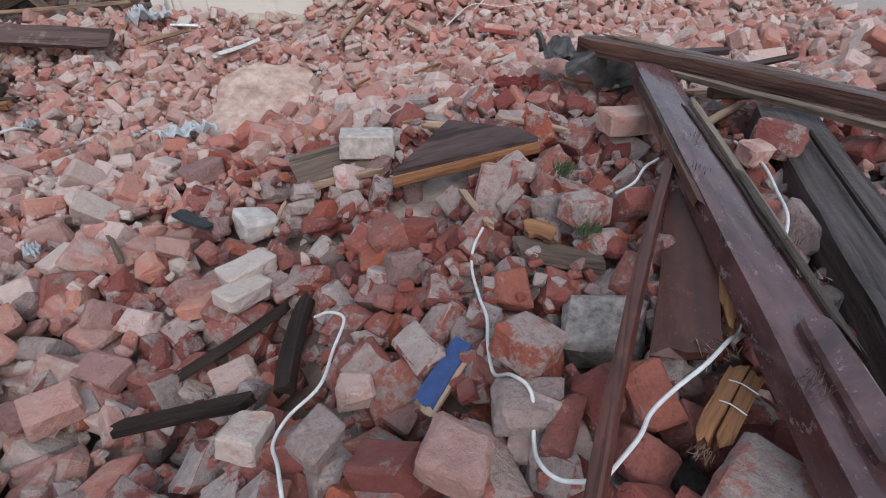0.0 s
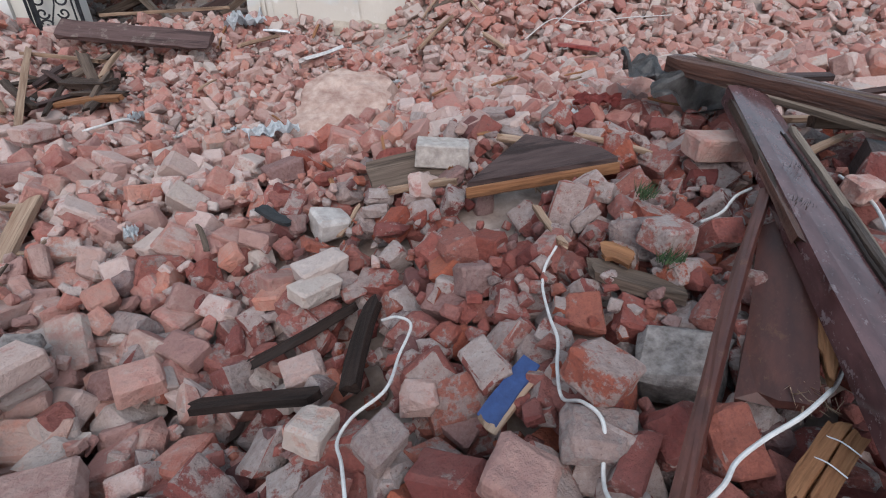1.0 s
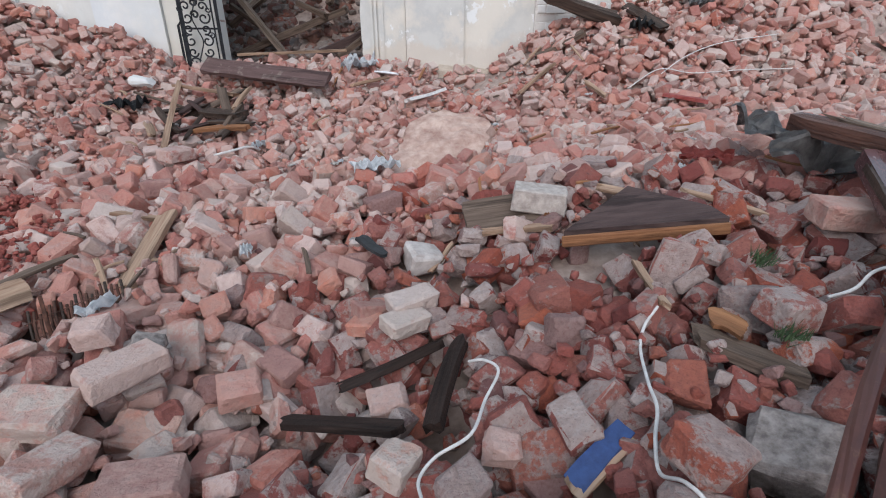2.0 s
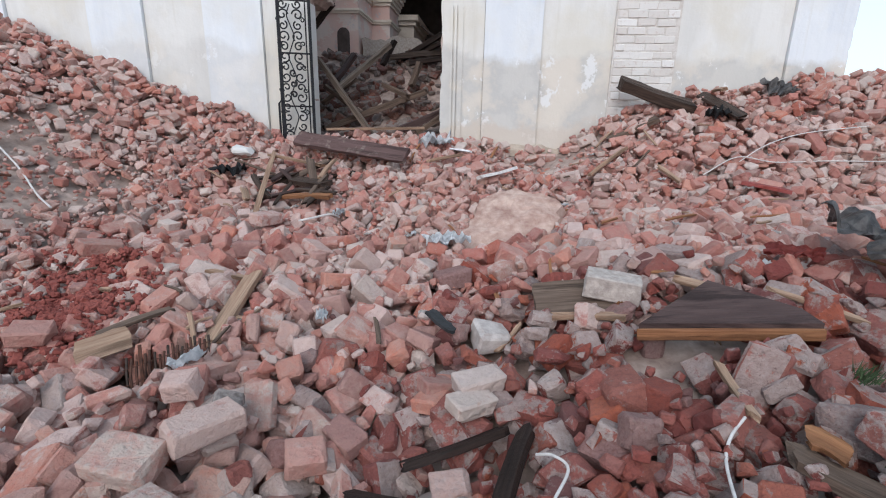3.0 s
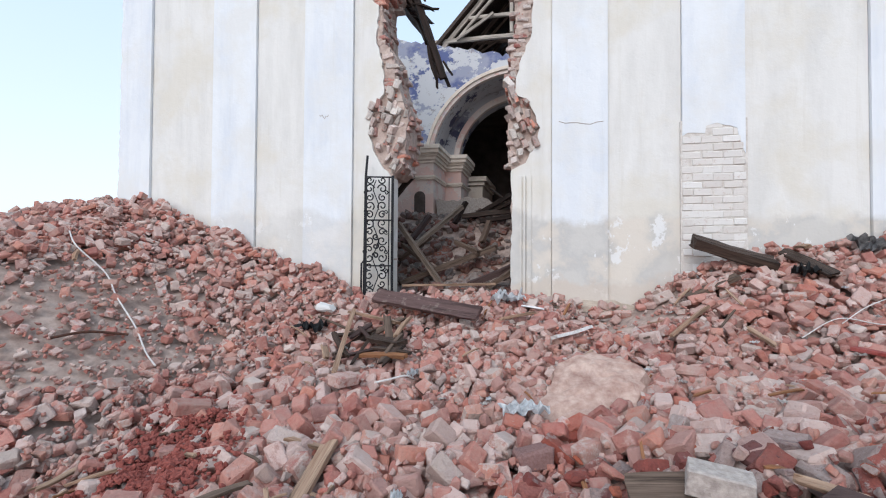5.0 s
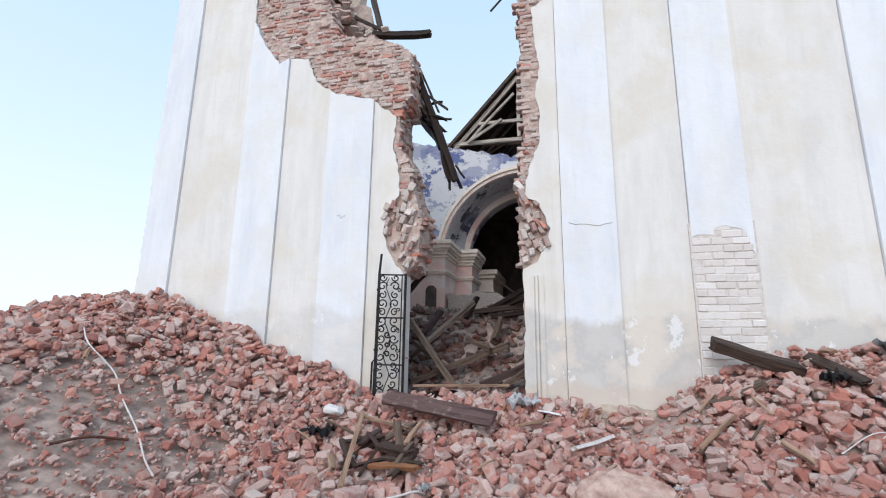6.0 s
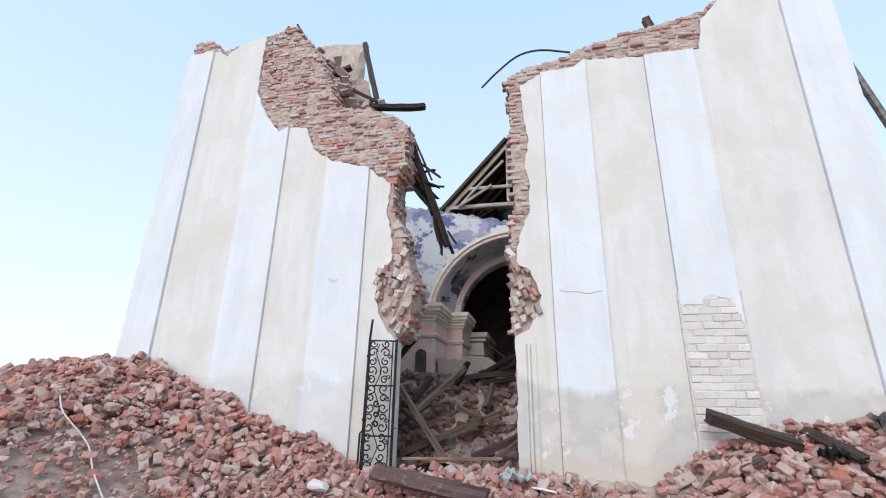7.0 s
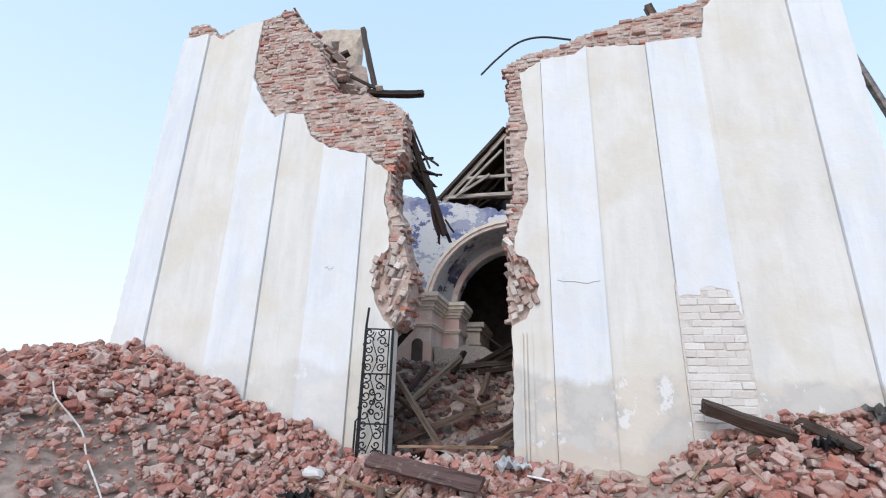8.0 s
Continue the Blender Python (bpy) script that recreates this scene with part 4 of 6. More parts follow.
def heap_of(x, y):
    if x < -1.5:
        return 2
    if y < 4.5:
        return 0
    return 1 if x < 2.6 else 3


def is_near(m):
    x, y = m.translation.x, m.translation.y
    fray = 0.45 * math.sin(23 * x + 7 * y) * math.sin(31 * y - 5 * x)
    edge = min(3.6 + 0.8 * smooth_step((x - 0.9) / 0.6) - y, x - 1.0, 4.2 - x)
    return y > 1.8 and edge + fray + 0.55 * math.sin(97 * x + 41 * y) * math.sin(83 * y - 29 * x) > 0


FOCUS = ((1.9, 2.9), (0.6, 5.2), (-2.2, 5.6), (3.2, 5.6))
piles = [[], [], [], []]
for k, m in PLACED:
    x, y = m.translation.x, m.translation.y
    i = heap_of(x, y)
    d = math.hypot(x - FOCUS[i][0], y - FOCUS[i][1]) + (9 if max(SHAPES[k][0]) < 0.1 else 0)
    piles[i].append((d, k, m))
STUFF = []
for i, pieces in enumerate(piles):
    pieces.sort(key=lambda p: p[0])
    for d, k, m in pieces[:300]:
        ob = new("brick", SHAPES[k][1 if is_near(m) else 2])
        ob.parent = heaps[i]
        ob.matrix_world = m
    verts, faces, base, mats = [], [], 0, []
    for d, k, m in pieces[300:]:
        close = is_near(m)
        co, shape_faces, marks = SHAPES[k][3 if close else 4]
        a = np.array(m)
        verts.append(co @ a[:3, :3].T + a[:3, 3])
        faces += [tuple(v + base for v in f) for f in shape_faces]
        mats += [q + (0 if close else 2) for q in marks]
        base += len(co)
    data = bpy.data.meshes.new("brick_rubble")
    data.from_pydata(np.concatenate(verts).tolist(), [], faces)
    for mm in (BRICK, BRICK_MORTAR, BRICK_DUSTY, BRICK_DUSTY_MORTAR):
        data.materials.append(mm)
    data.polygons.foreach_set("material_index", mats)
    ob = new("brick_rubble", data)
    ob.parent = heaps[i]
    tagged(ob, "broken bricks and brick chips", kind="stuff")

# bright crushed brick in the hollow
cr = random.Random(63)
verts, faces, base = [], [], 0
for _ in range(1500):
    t = cr.random()
    x, y = -0.85 - 0.5 * t + cr.gauss(0, 0.20), 3.75 + 1.05 * t + cr.gauss(0, 0.16)
    k = cr.choice(KINDS["chip"])
    co, shape_faces, _ = SHAPES[k][4]
    a = np.array(pose(x, y, rest(x, y) + 0.012, cr.uniform(-40, 40), cr.uniform(-40, 40), cr.uniform(0, 360)))
    verts.append(co * cr.uniform(0.35, 0.9) @ a[:3, :3].T + a[:3, 3])
    faces += [tuple(v + base for v in f) for f in shape_faces]
    base += len(co)
data = bpy.data.meshes.new("crushed_brick")
data.from_pydata(np.concatenate(verts).tolist(), [], faces)
data.materials.append(CRUSHED)
tagged(new("crushed_brick", data), "bright red crushed brick between larger pieces", "rubble", kind="stuff")

# rubble inside the nave
nave_heap = empty("rubble_heap", Matrix.Identity(4), "dark heap of bricks and roof timbers inside the nave", "rubble")
bm = bmesh.new()
grid = [[bm.verts.new((-3.2 + 0.15 * i, 8.05 + 0.15 * j, nave_z(-3.2 + 0.15 * i, 8.05 + 0.15 * j))) for j in range(28)] for i in range(50)]
for a, b in zip(grid, grid[1:]):
    for j in range(27):
        bm.faces.new((a[j], b[j], b[j + 1], a[j + 1]))
part("rubble_bed", bm, EARTH, nave_heap)
# rubble pieces recoloured with the brick darkened for the nave's shade
NAVE_PIECES = []
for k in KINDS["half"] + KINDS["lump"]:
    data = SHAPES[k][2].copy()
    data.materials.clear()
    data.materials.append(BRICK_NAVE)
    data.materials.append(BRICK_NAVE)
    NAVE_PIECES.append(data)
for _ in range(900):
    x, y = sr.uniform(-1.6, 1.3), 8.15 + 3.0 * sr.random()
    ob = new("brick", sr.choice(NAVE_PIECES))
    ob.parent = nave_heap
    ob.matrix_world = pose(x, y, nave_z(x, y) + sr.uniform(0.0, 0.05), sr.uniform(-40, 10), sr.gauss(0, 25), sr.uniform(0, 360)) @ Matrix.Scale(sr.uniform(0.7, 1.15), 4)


# ---------------------------------------------------------------- timbers and boards in the rubble
def lifted(x, y, up=0.0):
    return (x, y, rest(x, y) + up)


def splinters(name, p, n, length, spread, material, parent, seed, aim=(0, 0, 1)):
    """A tuft of split fibres."""
    r = random.Random(seed)
    bm = bmesh.new()
    for _ in range(n):
        a = Vector(p) + Vector((r.uniform(-1, 1), r.uniform(-1, 1), r.uniform(-0.4, 0.4))) * spread
        d = (Vector(aim) + Vector((r.uniform(-1, 1), r.uniform(-1, 1), r.uniform(-1, 1))) * 0.45).normalized() * length * r.uniform(0.4, 1)
        s = Vector((r.uniform(-1, 1), r.uniform(-1, 1), r.uniform(-1, 1))).normalized() * length * 0.045
        q = d.cross(s).normalized() * length * 0.03
        v = [bm.verts.new(a + o) for o in (s, q, -s)] + [bm.verts.new(a + d)]
        for f in ((0, 1, 2), (0, 1, 3), (1, 2, 3), (2, 0, 3)):
            bm.faces.new([v[i] for i in f])
    bmesh.ops.recalc_face_normals(bm, faces=bm.faces[:])
    ob = part(name, bm, material, parent)
    ob.matrix_parent_inverse = parent.matrix_world.inverted()
    return ob


def under(parent, name, p0, p1, w, t, material, roll=0.0, ragged=0.02, warp=0.003, label="", uneven=1.0):
    ob = timber(name, p0, p1, w, t, material, "", parent=parent, roll=roll, ragged=ragged, warp=warp, uneven=uneven)
    return tagged(ob, label)


# the long brown post with its rounded batten and split edge
A0, A1 = Vector((2.385, 1.875, 0.275)), Vector((3.43, 3.735, 0.67))
post = empty("door_post", along(A0, A1, 8), "long dark brown painted post with split edges lying on bricks", "timber")
under(post, "shaft", A0, A1, 0.165, 0.09, WOOD_BROWN, 8, 0.02, 0.006, uneven=0.2)
ax = (A1 - A0).normalized()
side = Vector((0, 0, 1)).cross(ax).normalized()
up = ax.cross(side)
bm = bmesh.new()
rings = []
for k in range(15):
    t = k / 14
    w = 0.034 * min(1.0, math.sqrt(max(0.0, 1 - (1 - min(t, 1 - t) / 0.12) ** 2)) if min(t, 1 - t) < 0.12 else 1.0) + 0.002
    c = A0 + ax * (0.10 + 0.36 * t) + up * 0.047 - side * 0.012
    rings.append([bm.verts.new(c + side * (w * a) + up * b) for a, b in ((-1, -0.01), (-1, 0.020), (-0.8, 0.030), (0.8, 0.030), (1, 0.020), (1, -0.01))])
for a, b in zip(rings, rings[1:]):
    for j in range(6):
        bm.faces.new((a[j], a[(j + 1) % 6], b[(j + 1) % 6], b[j]))
bm.faces.new(rings[0])
bm.faces.new(rings[-1][::-1])
bmesh.ops.recalc_face_normals(bm, faces=bm.faces[:])
ob = part("batten", bm, WOOD_BROWN, post, "rounded brown batten nailed on the post")
ob.matrix_parent_inverse = post.matrix_world.inverted()
for k, (a, b, s, m) in enumerate(((0.35, 1.15, -0.076, WOOD_DARK), (0.62, 1.75, -0.080, WOOD_LATH), (0.85, 1.5, 0.080, WOOD_WET), (1.2, 2.05, 0.078, WOOD_DARK))):
    under(post, "split_edge", A0 + ax * a + side * s + up * 0.028, A0 + ax * b + side * s * 1.02 + up * 0.030, 0.026, 0.035, m, 8, 0.12, 0.006)
for a, b, s in ((0.60, 0.92, -0.060), (0.86, 1.30, -0.052), (1.24, 1.66, -0.046), (1.45, 1.78, 0.052), (1.02, 1.30, 0.060)):
    under(post, "crack", A0 + ax * a + side * s + up * 0.0405, A0 + ax * b + side * (s + 0.012) + up * 0.0415, 0.011, 0.012, WOOD_CHAR, 8, 0.05, 0.005)
splinters("splinter_tuft", A0 + ax * 1.34 - side * 0.01 + up * 0.045, 40, 0.03, 0.035, WOOD_CHAR, post, 6, up)
splinters("splinter_tuft", A0 + ax * 0.60 - side * 0.08 + up * 0.04, 30, 0.05, 0.03, WOOD_LATH, post, 7, ax)
splinters("splinter_tuft", A0 + ax * 0.28 + side * 0.05 + up * 0.055, 60, 0.035, 0.032, WOOD_GREY, post, 3, up)
splinters("splinter_tuft", A0 + ax * 0.72 - side * 0.055 + up * 0.05, 40, 0.03, 0.03, WOOD_DARK, post, 4, up)
splinters("splinter_tuft", A0 + ax * 1.1 + side * 0.04 + up * 0.05, 26, 0.03, 0.03, WOOD_DARK, post, 5, up)

rafter = empty("old_rafter", along((3.30, 4.10, 0.80), (4.05, 2.45, 0.50)), "long dark cracked rafter lying across the post", "timber")
under(rafter, "shaft", (3.28, 4.12, 0.79), (4.08, 2.40, 0.50), 0.088, 0.085, WOOD_WET, 12, 0.10, 0.02)
under(rafter, "split_edge", (3.34, 3.98, 0.74), (3.98, 2.55, 0.47), 0.035, 0.03, WOOD_LATH, 20, 0.2, 0.01)
under(rafter, "split_edge", (3.42, 4.02, 0.81), (3.9, 3.0, 0.62), 0.05, 0.03, WOOD_LATH, 4, 0.2, 0.01)
under(rafter, "split_edge", (3.30, 4.08, 0.835), (3.75, 3.12, 0.68), 0.03, 0.02, WOOD_GREY, 8, 0.2, 0.01)
under(rafter, "crack", (3.45, 3.76, 0.775), (3.85, 2.9, 0.625), 0.012, 0.012, WOOD_CHAR, 12, 0.1, 0.006)
beam = empty("old_beam", along((3.78, 3.25, 0.47), (2.82, 1.98, 0.2)), "thick dark grey beam half sunk in bricks", "timber")
under(beam, "shaft", (3.78, 3.25, 0.47), (2.82, 1.98, 0.2), 0.24, 0.17, WOOD_SLATE, -6, 0.05, 0.008, uneven=0.6)
under(beam, "crack", (3.6, 3.0, 0.525), (3.1, 2.34, 0.385), 0.014, 0.014, WOOD_CHAR, -6, 0.1, 0.004)
board = empty("door_board", along((2.91, 2.86, 0.45), (2.43, 2.38, 0.24)), "brown painted board with a split raw end", "board")
under(board, "face", (2.91, 2.86, 0.45), (2.43, 2.38, 0.24), 0.17, 0.03, WOOD_MAROON, 14, 0.04)
under(board, "split_edge", (2.92, 2.76, 0.45), (2.56, 2.38, 0.29), 0.04, 0.035, WOOD_ORANGE, 14, 0.12, 0.004, "torn orange wood edge")
splinters("splinter_tuft", (2.52, 2.39, 0.27), 70, 0.06, 0.05, WOOD_RAW, board, 8, (-0.5, -0.6, 0.1))
timber("trim_strip", (2.94, 3.02, 0.50), (1.97, 2.13, 0.215), 0.034, 0.03, WOOD_MAROON, "thin dark brown trim strip leaning on bricks", "board", roll=20, ragged=0.02, warp=0.015)

stub = empty("wood_offcut", along((2.53, 2.30, 0.24), (2.31, 2.195, 0.18)), "short orange broken wood offcut with staples", "timber")
under(stub, "block", (2.54, 2.31, 0.25), (2.31, 2.21, 0.185), 0.036, 0.032, WOOD_ORANGE, 10, 0.05)
under(stub, "block", (2.555, 2.28, 0.25), (2.33, 2.18, 0.185), 0.034, 0.032, WOOD_ORANGE, -14, 0.05)
splinters("splinter_tuft", (2.32, 2.20, 0.185), 50, 0.035, 0.022, WOOD_RAW, stub, 9, (-0.8, -0.3, -0.2))
for s in (0.3, 0.55):
    q = Vector((2.55, 2.295, 0.27)).lerp(Vector((2.32, 2.195, 0.205)), s)
    ob = part("staple", tube([q + Vector((-0.008, 0.03, -0.005)), q + Vector((0.0, 0.0, 0.006)), q + Vector((0.012, -0.035, 0.0))], 0.0016, 5, 3), FOIL, stub, "pale bent wire staple")
    ob.matrix_parent_inverse = stub.matrix_world.inverted()

# the triangular brown board with its orange edge
tri = [Vector((2.05, 3.66, 0.36)), Vector((2.73, 3.60, 0.43)), Vector((2.70, 3.70, 0.45)), Vector((2.42, 3.93, 0.48))]
lift = -0.002
bm = bmesh.new()
lo = [bm.verts.new(p + Vector((0, 0, lift))) for p in tri]
hi = [bm.verts.new(p + Vector((0, 0, lift + 0.04))) for p in tri]
for i in range(4):
    bm.faces.new((lo[i], lo[(i + 1) % 4], hi[(i + 1) % 4], hi[i]))
bm.faces.new(hi)
bm.faces.new(lo[::-1])
bmesh.ops.recalc_face_normals(bm, faces=bm.faces[:])
corner = empty("corner_board", Matrix.Translation(tri[0]), "triangular brown painted board with an orange sawn edge", "board")
ob = part("panel", bm, WOOD_PLUM, corner)
ob.matrix_parent_inverse = corner.matrix_world.inverted()
e0, e1 = tri[0] + Vector((-0.01, -0.012, lift - 0.004)), tri[1] + Vector((0.01, -0.012, lift - 0.004))
under(corner, "sawn_edge", e0, e1, 0.02, 0.05, WOOD_ORANGE, 0, 0.02, 0.002, "orange sawn wood edge")

timber("old_plank", (1.62, 4.12, 0.30), (2.14, 4.03, 0.40), 0.20, 0.035, WOOD_GREY, "weathered grey plank under a stone block", "board", roll=35, ragged=0.06)
timber("raw_plank", (1.72, 3.96, 0.28), (2.08, 3.86, 0.34), 0.05, 0.03, WOOD_RAW, "split raw wood under a grey plank", "board", ragged=0.08)
timber("charred_board", (0.92, 3.11, -0.10), (1.38, 2.94, 0.01), 0.07, 0.03, WOOD_CHAR, "short black charred board among bricks", "board", ragged=0.04, roll=-12)
timber("charred_board", (1.59, 3.40, 0.04), (1.455, 2.90, 0.02), 0.065, 0.04, WOOD_CHAR, "dark brown board wedged between bricks", "board", roll=25)
timber("charred_board", (1.52, 3.42, 0.01), (1.10, 3.24, -0.07), 0.07, 0.035, WOOD_CHAR, "dark grey weathered board among bricks", "board", roll=30, ragged=0.05)
timber("bark_piece", (2.29, 3.06, 0.28), (2.53, 2.80, 0.28), 0.09, 0.04, WOOD_GREY, "rotten brown piece of wood", "timber", ragged=0.08)
timber("raw_plank", (2.35, 3.09, 0.33), (2.45, 2.95, 0.32), 0.08, 0.02, WOOD_ORANGE, "torn yellow-brown scrap of wood", "board", ragged=0.08, roll=12)
timber("stick", (2.30, 3.50, 0.33), (2.27, 3.13, 0.31), 0.03, 0.022, WOOD_RAW, "pale split stick on bricks", "stick", ragged=0.05)

blue = empty("blue_board", along((2.01, 2.80, 0.17), (1.80, 2.66, 0.12)), "small board painted blue on one face", "board")
under(blue, "face", (2.00, 2.77, 0.16), (1.825, 2.655, 0.075), 0.062, 0.006, BLUE, -14, 0.004)
under(blue, "core", (2.005, 2.765, 0.151), (1.815, 2.64, 0.064), 0.066, 0.012, WOOD_RAW, -14, 0.02)

# ---------------------------------------------------------------- blocks and slabs
LUMPS = []


def lump(name, x, y, size, material, label, category, yaw=0.0, tilt=(0.0, 0.0), seed=1, up=0.0, bevel=0.015, broken=0.15, z=None):
    r = random.Random(seed)
    pts = chunk_points(*size, bevel, broken, r)
    bm = hull(pts)
    bmesh.ops.subdivide_edges(bm, edges=bm.edges[:], cuts=2, use_grid_fill=True)
    for v in bm.verts:
        v.co += v.co.normalized() * min(size) * (0.05 * noise.noise(v.co * 18 + Vector((seed, 0, 0))) + 0.045 * noise.noise(v.co * 55 + Vector((0, seed, 0))))
    ob = mesh_object(name, bm, material)
    if z is None:
        z = rest(x, y) + size[2] * 0.38 + up
    LUMPS.append((x, y, 0.42 * max(size[:2]), z + 0.52 * size[2]))
    ob.matrix_world = pose(x, y, z, tilt[0], tilt[1], yaw)
    return tagged(ob, label, category)


lump("concrete_block", 2.41, 2.64, (0.25, 0.20, 0.15), CONCRETE, "grey concrete block with rough faces", "block", -38, (18, -8), 2, 0.06, 0.02, 0.14)
lump("stone_block", 2.03, 4.04, (0.27, 0.15, 0.12), PALE_STONE, "pale mortar-covered whole brick on a plank", "block", -14, (2, 4), 3, 0.07, 0.01, 0.06, 0.425)
lump("plaster_lump", 1.44, 4.02, (0.19, 0.17, 0.13), STONE_PALE, "white rounded lump of plaster", "stone", 20, (10, 10), 4, 0.06, 0.03, 0.25)
lump("brick_lump", 2.11, 2.58, (0.17, 0.15, 0.11), BRICK_MORTAR, "large pink brick lump with mortar", "brick", 30, (14, 8), 5, 0.02, 0.02, 0.2)
lump("brick_lump", 2.05, 2.46, (0.20, 0.14, 0.07), BRICK_MORTAR, "flat slab of grey mortar and brick", "stone", -20, (6, 3), 6, -0.03, 0.02, 0.2)
lump("brick_lump", 1.83, 2.42, (0.15, 0.16, 0.11), BRICK_DUSTY_MORTAR, "pale mortar-covered brick lump", "brick", 50, (12, -8), 7, 0.02, 0.02, 0.2)
lump("brick_lump", 2.56, 2.99, (0.15, 0.13, 0.10), BRICK, "whole dark red brick half", "brick", 12, (4, 6), 8, 0.03, 0.012, 0.1)
lump("brick_lump", 3.14, 3.50, (0.25, 0.15, 0.10), BRICK_DUSTY_MORTAR, "pale grey whole brick", "brick", -8, (4, 3), 9, 0.04, 0.012, 0.1)
lump("brick_lump", 3.46, 3.02, (0.25, 0.18, 0.14), BRICK_MORTAR, "pink and grey lump of masonry", "stone", 40, (14, 22), 10, 0.06, 0.02, 0.2)
lump("brick_lump", 3.27, 2.95, (0.12, 0.10, 0.09), BRICK_DUSTY_MORTAR, "small pale lump of mortar", "stone", 0, (10, 5), 11, 0.06, 0.02, 0.25)
lump("brick_lump", 2.36, 2.08, (0.20, 0.17, 0.09), BRICK_MORTAR, "flat plum-coloured brick slab with mortar", "brick", 22, (2, 6), 12, 0.0, 0.012, 0.2)
lump("brick_lump", 0.38, 3.19, (0.28, 0.14, 0.09), BRICK_DUSTY_MORTAR, "long pale mortar-covered brick", "brick", 55, (5, 3), 13, 0.04, 0.012, 0.08)
lump("brick_lump", 0.60, 2.83, (0.25, 0.15, 0.09), BRICK_DUSTY_MORTAR, "pale mortar-covered whole brick", "brick", 12, (3, 3), 14, 0.03, 0.012, 0.1)
lump("brick_lump", 1.36, 3.48, (0.20, 0.12, 0.08), BRICK_DUSTY_MORTAR, "pale brick covered in mortar", "brick", 38, (6, 3), 15, 0.03, 0.012, 0.1)
lump("brick_lump", 0.19, 3.02, (0.25, 0.16, 0.10), BRICK_DUSTY_MORTAR, "large pale block covered in mortar", "brick", -4, (12, 3), 21, 0.03, 0.012, 0.1)
lump("brick_lump", 0.34, 2.84, (0.24, 0.13, 0.09), BRICK_DUSTY, "whole dusty pink brick", "brick", 70, (8, 12), 22, 0.03, 0.012, 0.1)
lump("concrete_lump", 0.36, 3.38, (0.13, 0.10, 0.09), CONCRETE, "small grey lump of concrete between bricks", "stone", 30, (10, 20), 23, 0.03, 0.02, 0.2)
lump("brick_lump", 0.73, 3.27, (0.17, 0.13, 0.09), BRICK_DUSTY, "dusty red brick half", "brick", 24, (12, 4), 24, 0.03, 0.012, 0.1)
lump("brick_lump", 1.31, 3.14, (0.15, 0.12, 0.09), BRICK_DUSTY_MORTAR, "pale grey mortar-covered brick half", "brick", 15, (8, -6), 25, 0.03, 0.015, 0.15)
lump("brick_lump", 1.67, 2.83, (0.12, 0.10, 0.08), BRICK_DUSTY_MORTAR, "grey mortar-covered brick half", "brick", -12, (10, 4), 26, 0.0, 0.015, 0.15)
lump("brick_lump", 1.54, 2.66, (0.14, 0.11, 0.08), BRICK_MORTAR, "pink brick half with mortar on it", "brick", 35, (12, -10), 27, 0.03, 0.015, 0.15)
lump("brick_lump", 1.35, 2.80, (0.13, 0.12, 0.09), BRICK_DUSTY_MORTAR, "pale rounded brick half", "brick", 60, (10, 6), 28, 0.03, 0.015, 0.15)
lump("brick_lump", 1.39, 3.60, (0.22, 0.13, 0.09), BRICK_DUSTY_MORTAR, "long grey mortar-covered brick", "brick", 25, (6, -8), 29, 0.03, 0.012, 0.1)
lump("brick_lump", -0.37, 5.33, (0.24, 0.15, 0.09), BRICK_DUSTY_MORTAR, "pale brick covered in mortar", "brick", 65, (6, 3), 16, 0.03, 0.012, 0.1)
lump("brick_lump", -1.37, 4.80, (0.30, 0.15, 0.10), BRICK_DUSTY_MORTAR, "long grey mortar-covered brick", "brick", 60, (6, 12), 17, 0.03, 0.012, 0.1)
lump("plaster_lump", -1.29, 6.80, (0.24, 0.16, 0.09), PLASTER_WHITE, "white lump of wall plaster", "stone", 10, (8, 8), 18, 0.0, 0.03, 0.45)

lump("plaster_lump", -1.22, 3.46, (0.12, 0.09, 0.07), PALE_MORTAR, "small white lump of plaster among bricks", "stone", 30, (8, 6), 41, 0.03, 0.015, 0.3)
lump("brick_lump", -0.86, 3.72, (0.19, 0.14, 0.09), BRICK_DUSTY, "dusty pink broken brick", "brick", 24, (10, 6), 42, 0.03, 0.012, 0.2)
lump("brick_lump", 0.13, 3.42, (0.15, 0.12, 0.10), BRICK_DUSTY_MORTAR, "pale brick lump covered in mortar", "brick", 10, (8, -6), 43, 0.04, 0.015, 0.2)

# the fallen slab of wall plaster
bm = bmesh.new()
sl = random.Random(31)
edge = ragged_line([(-0.34, -0.44), (0.22, -0.48), (0.36, -0.12), (0.32, 0.36), (-0.12, 0.46), (-0.36, 0.20)], 0.08, 0.035, sl)
n = 9
grid = []
for k in range(n + 1):
    f = 1 - k / n
    grid.append([bm.verts.new((x * f, y * f, 0.055 * (1 - f * f) + 0.030 * noise.noise((x * f * 6, y * f * 6, 2)) + 0.016 * noise.noise((x * f * 19, y * f * 19, 5)) + 0.05 * (y * f) * 0 - (0.09 if k == 0 else 0))) for x, y in edge])
for a, b in zip(grid, grid[1:]):
    for j in range(len(edge)):
        q = (a[j], a[(j + 1) % len(edge)], b[(j + 1) % len(edge)], b[j])
        bm.faces.new(q)
bmesh.ops.remove_doubles(bm, verts=bm.verts[:], dist=0.002)
bmesh.ops.recalc_face_normals(bm, faces=bm.faces[:])
ob = mesh_object("plaster_slab", bm, SLAB)
ob.matrix_world = pose(1.60, 5.36, 0.46, 29, 5, -16)
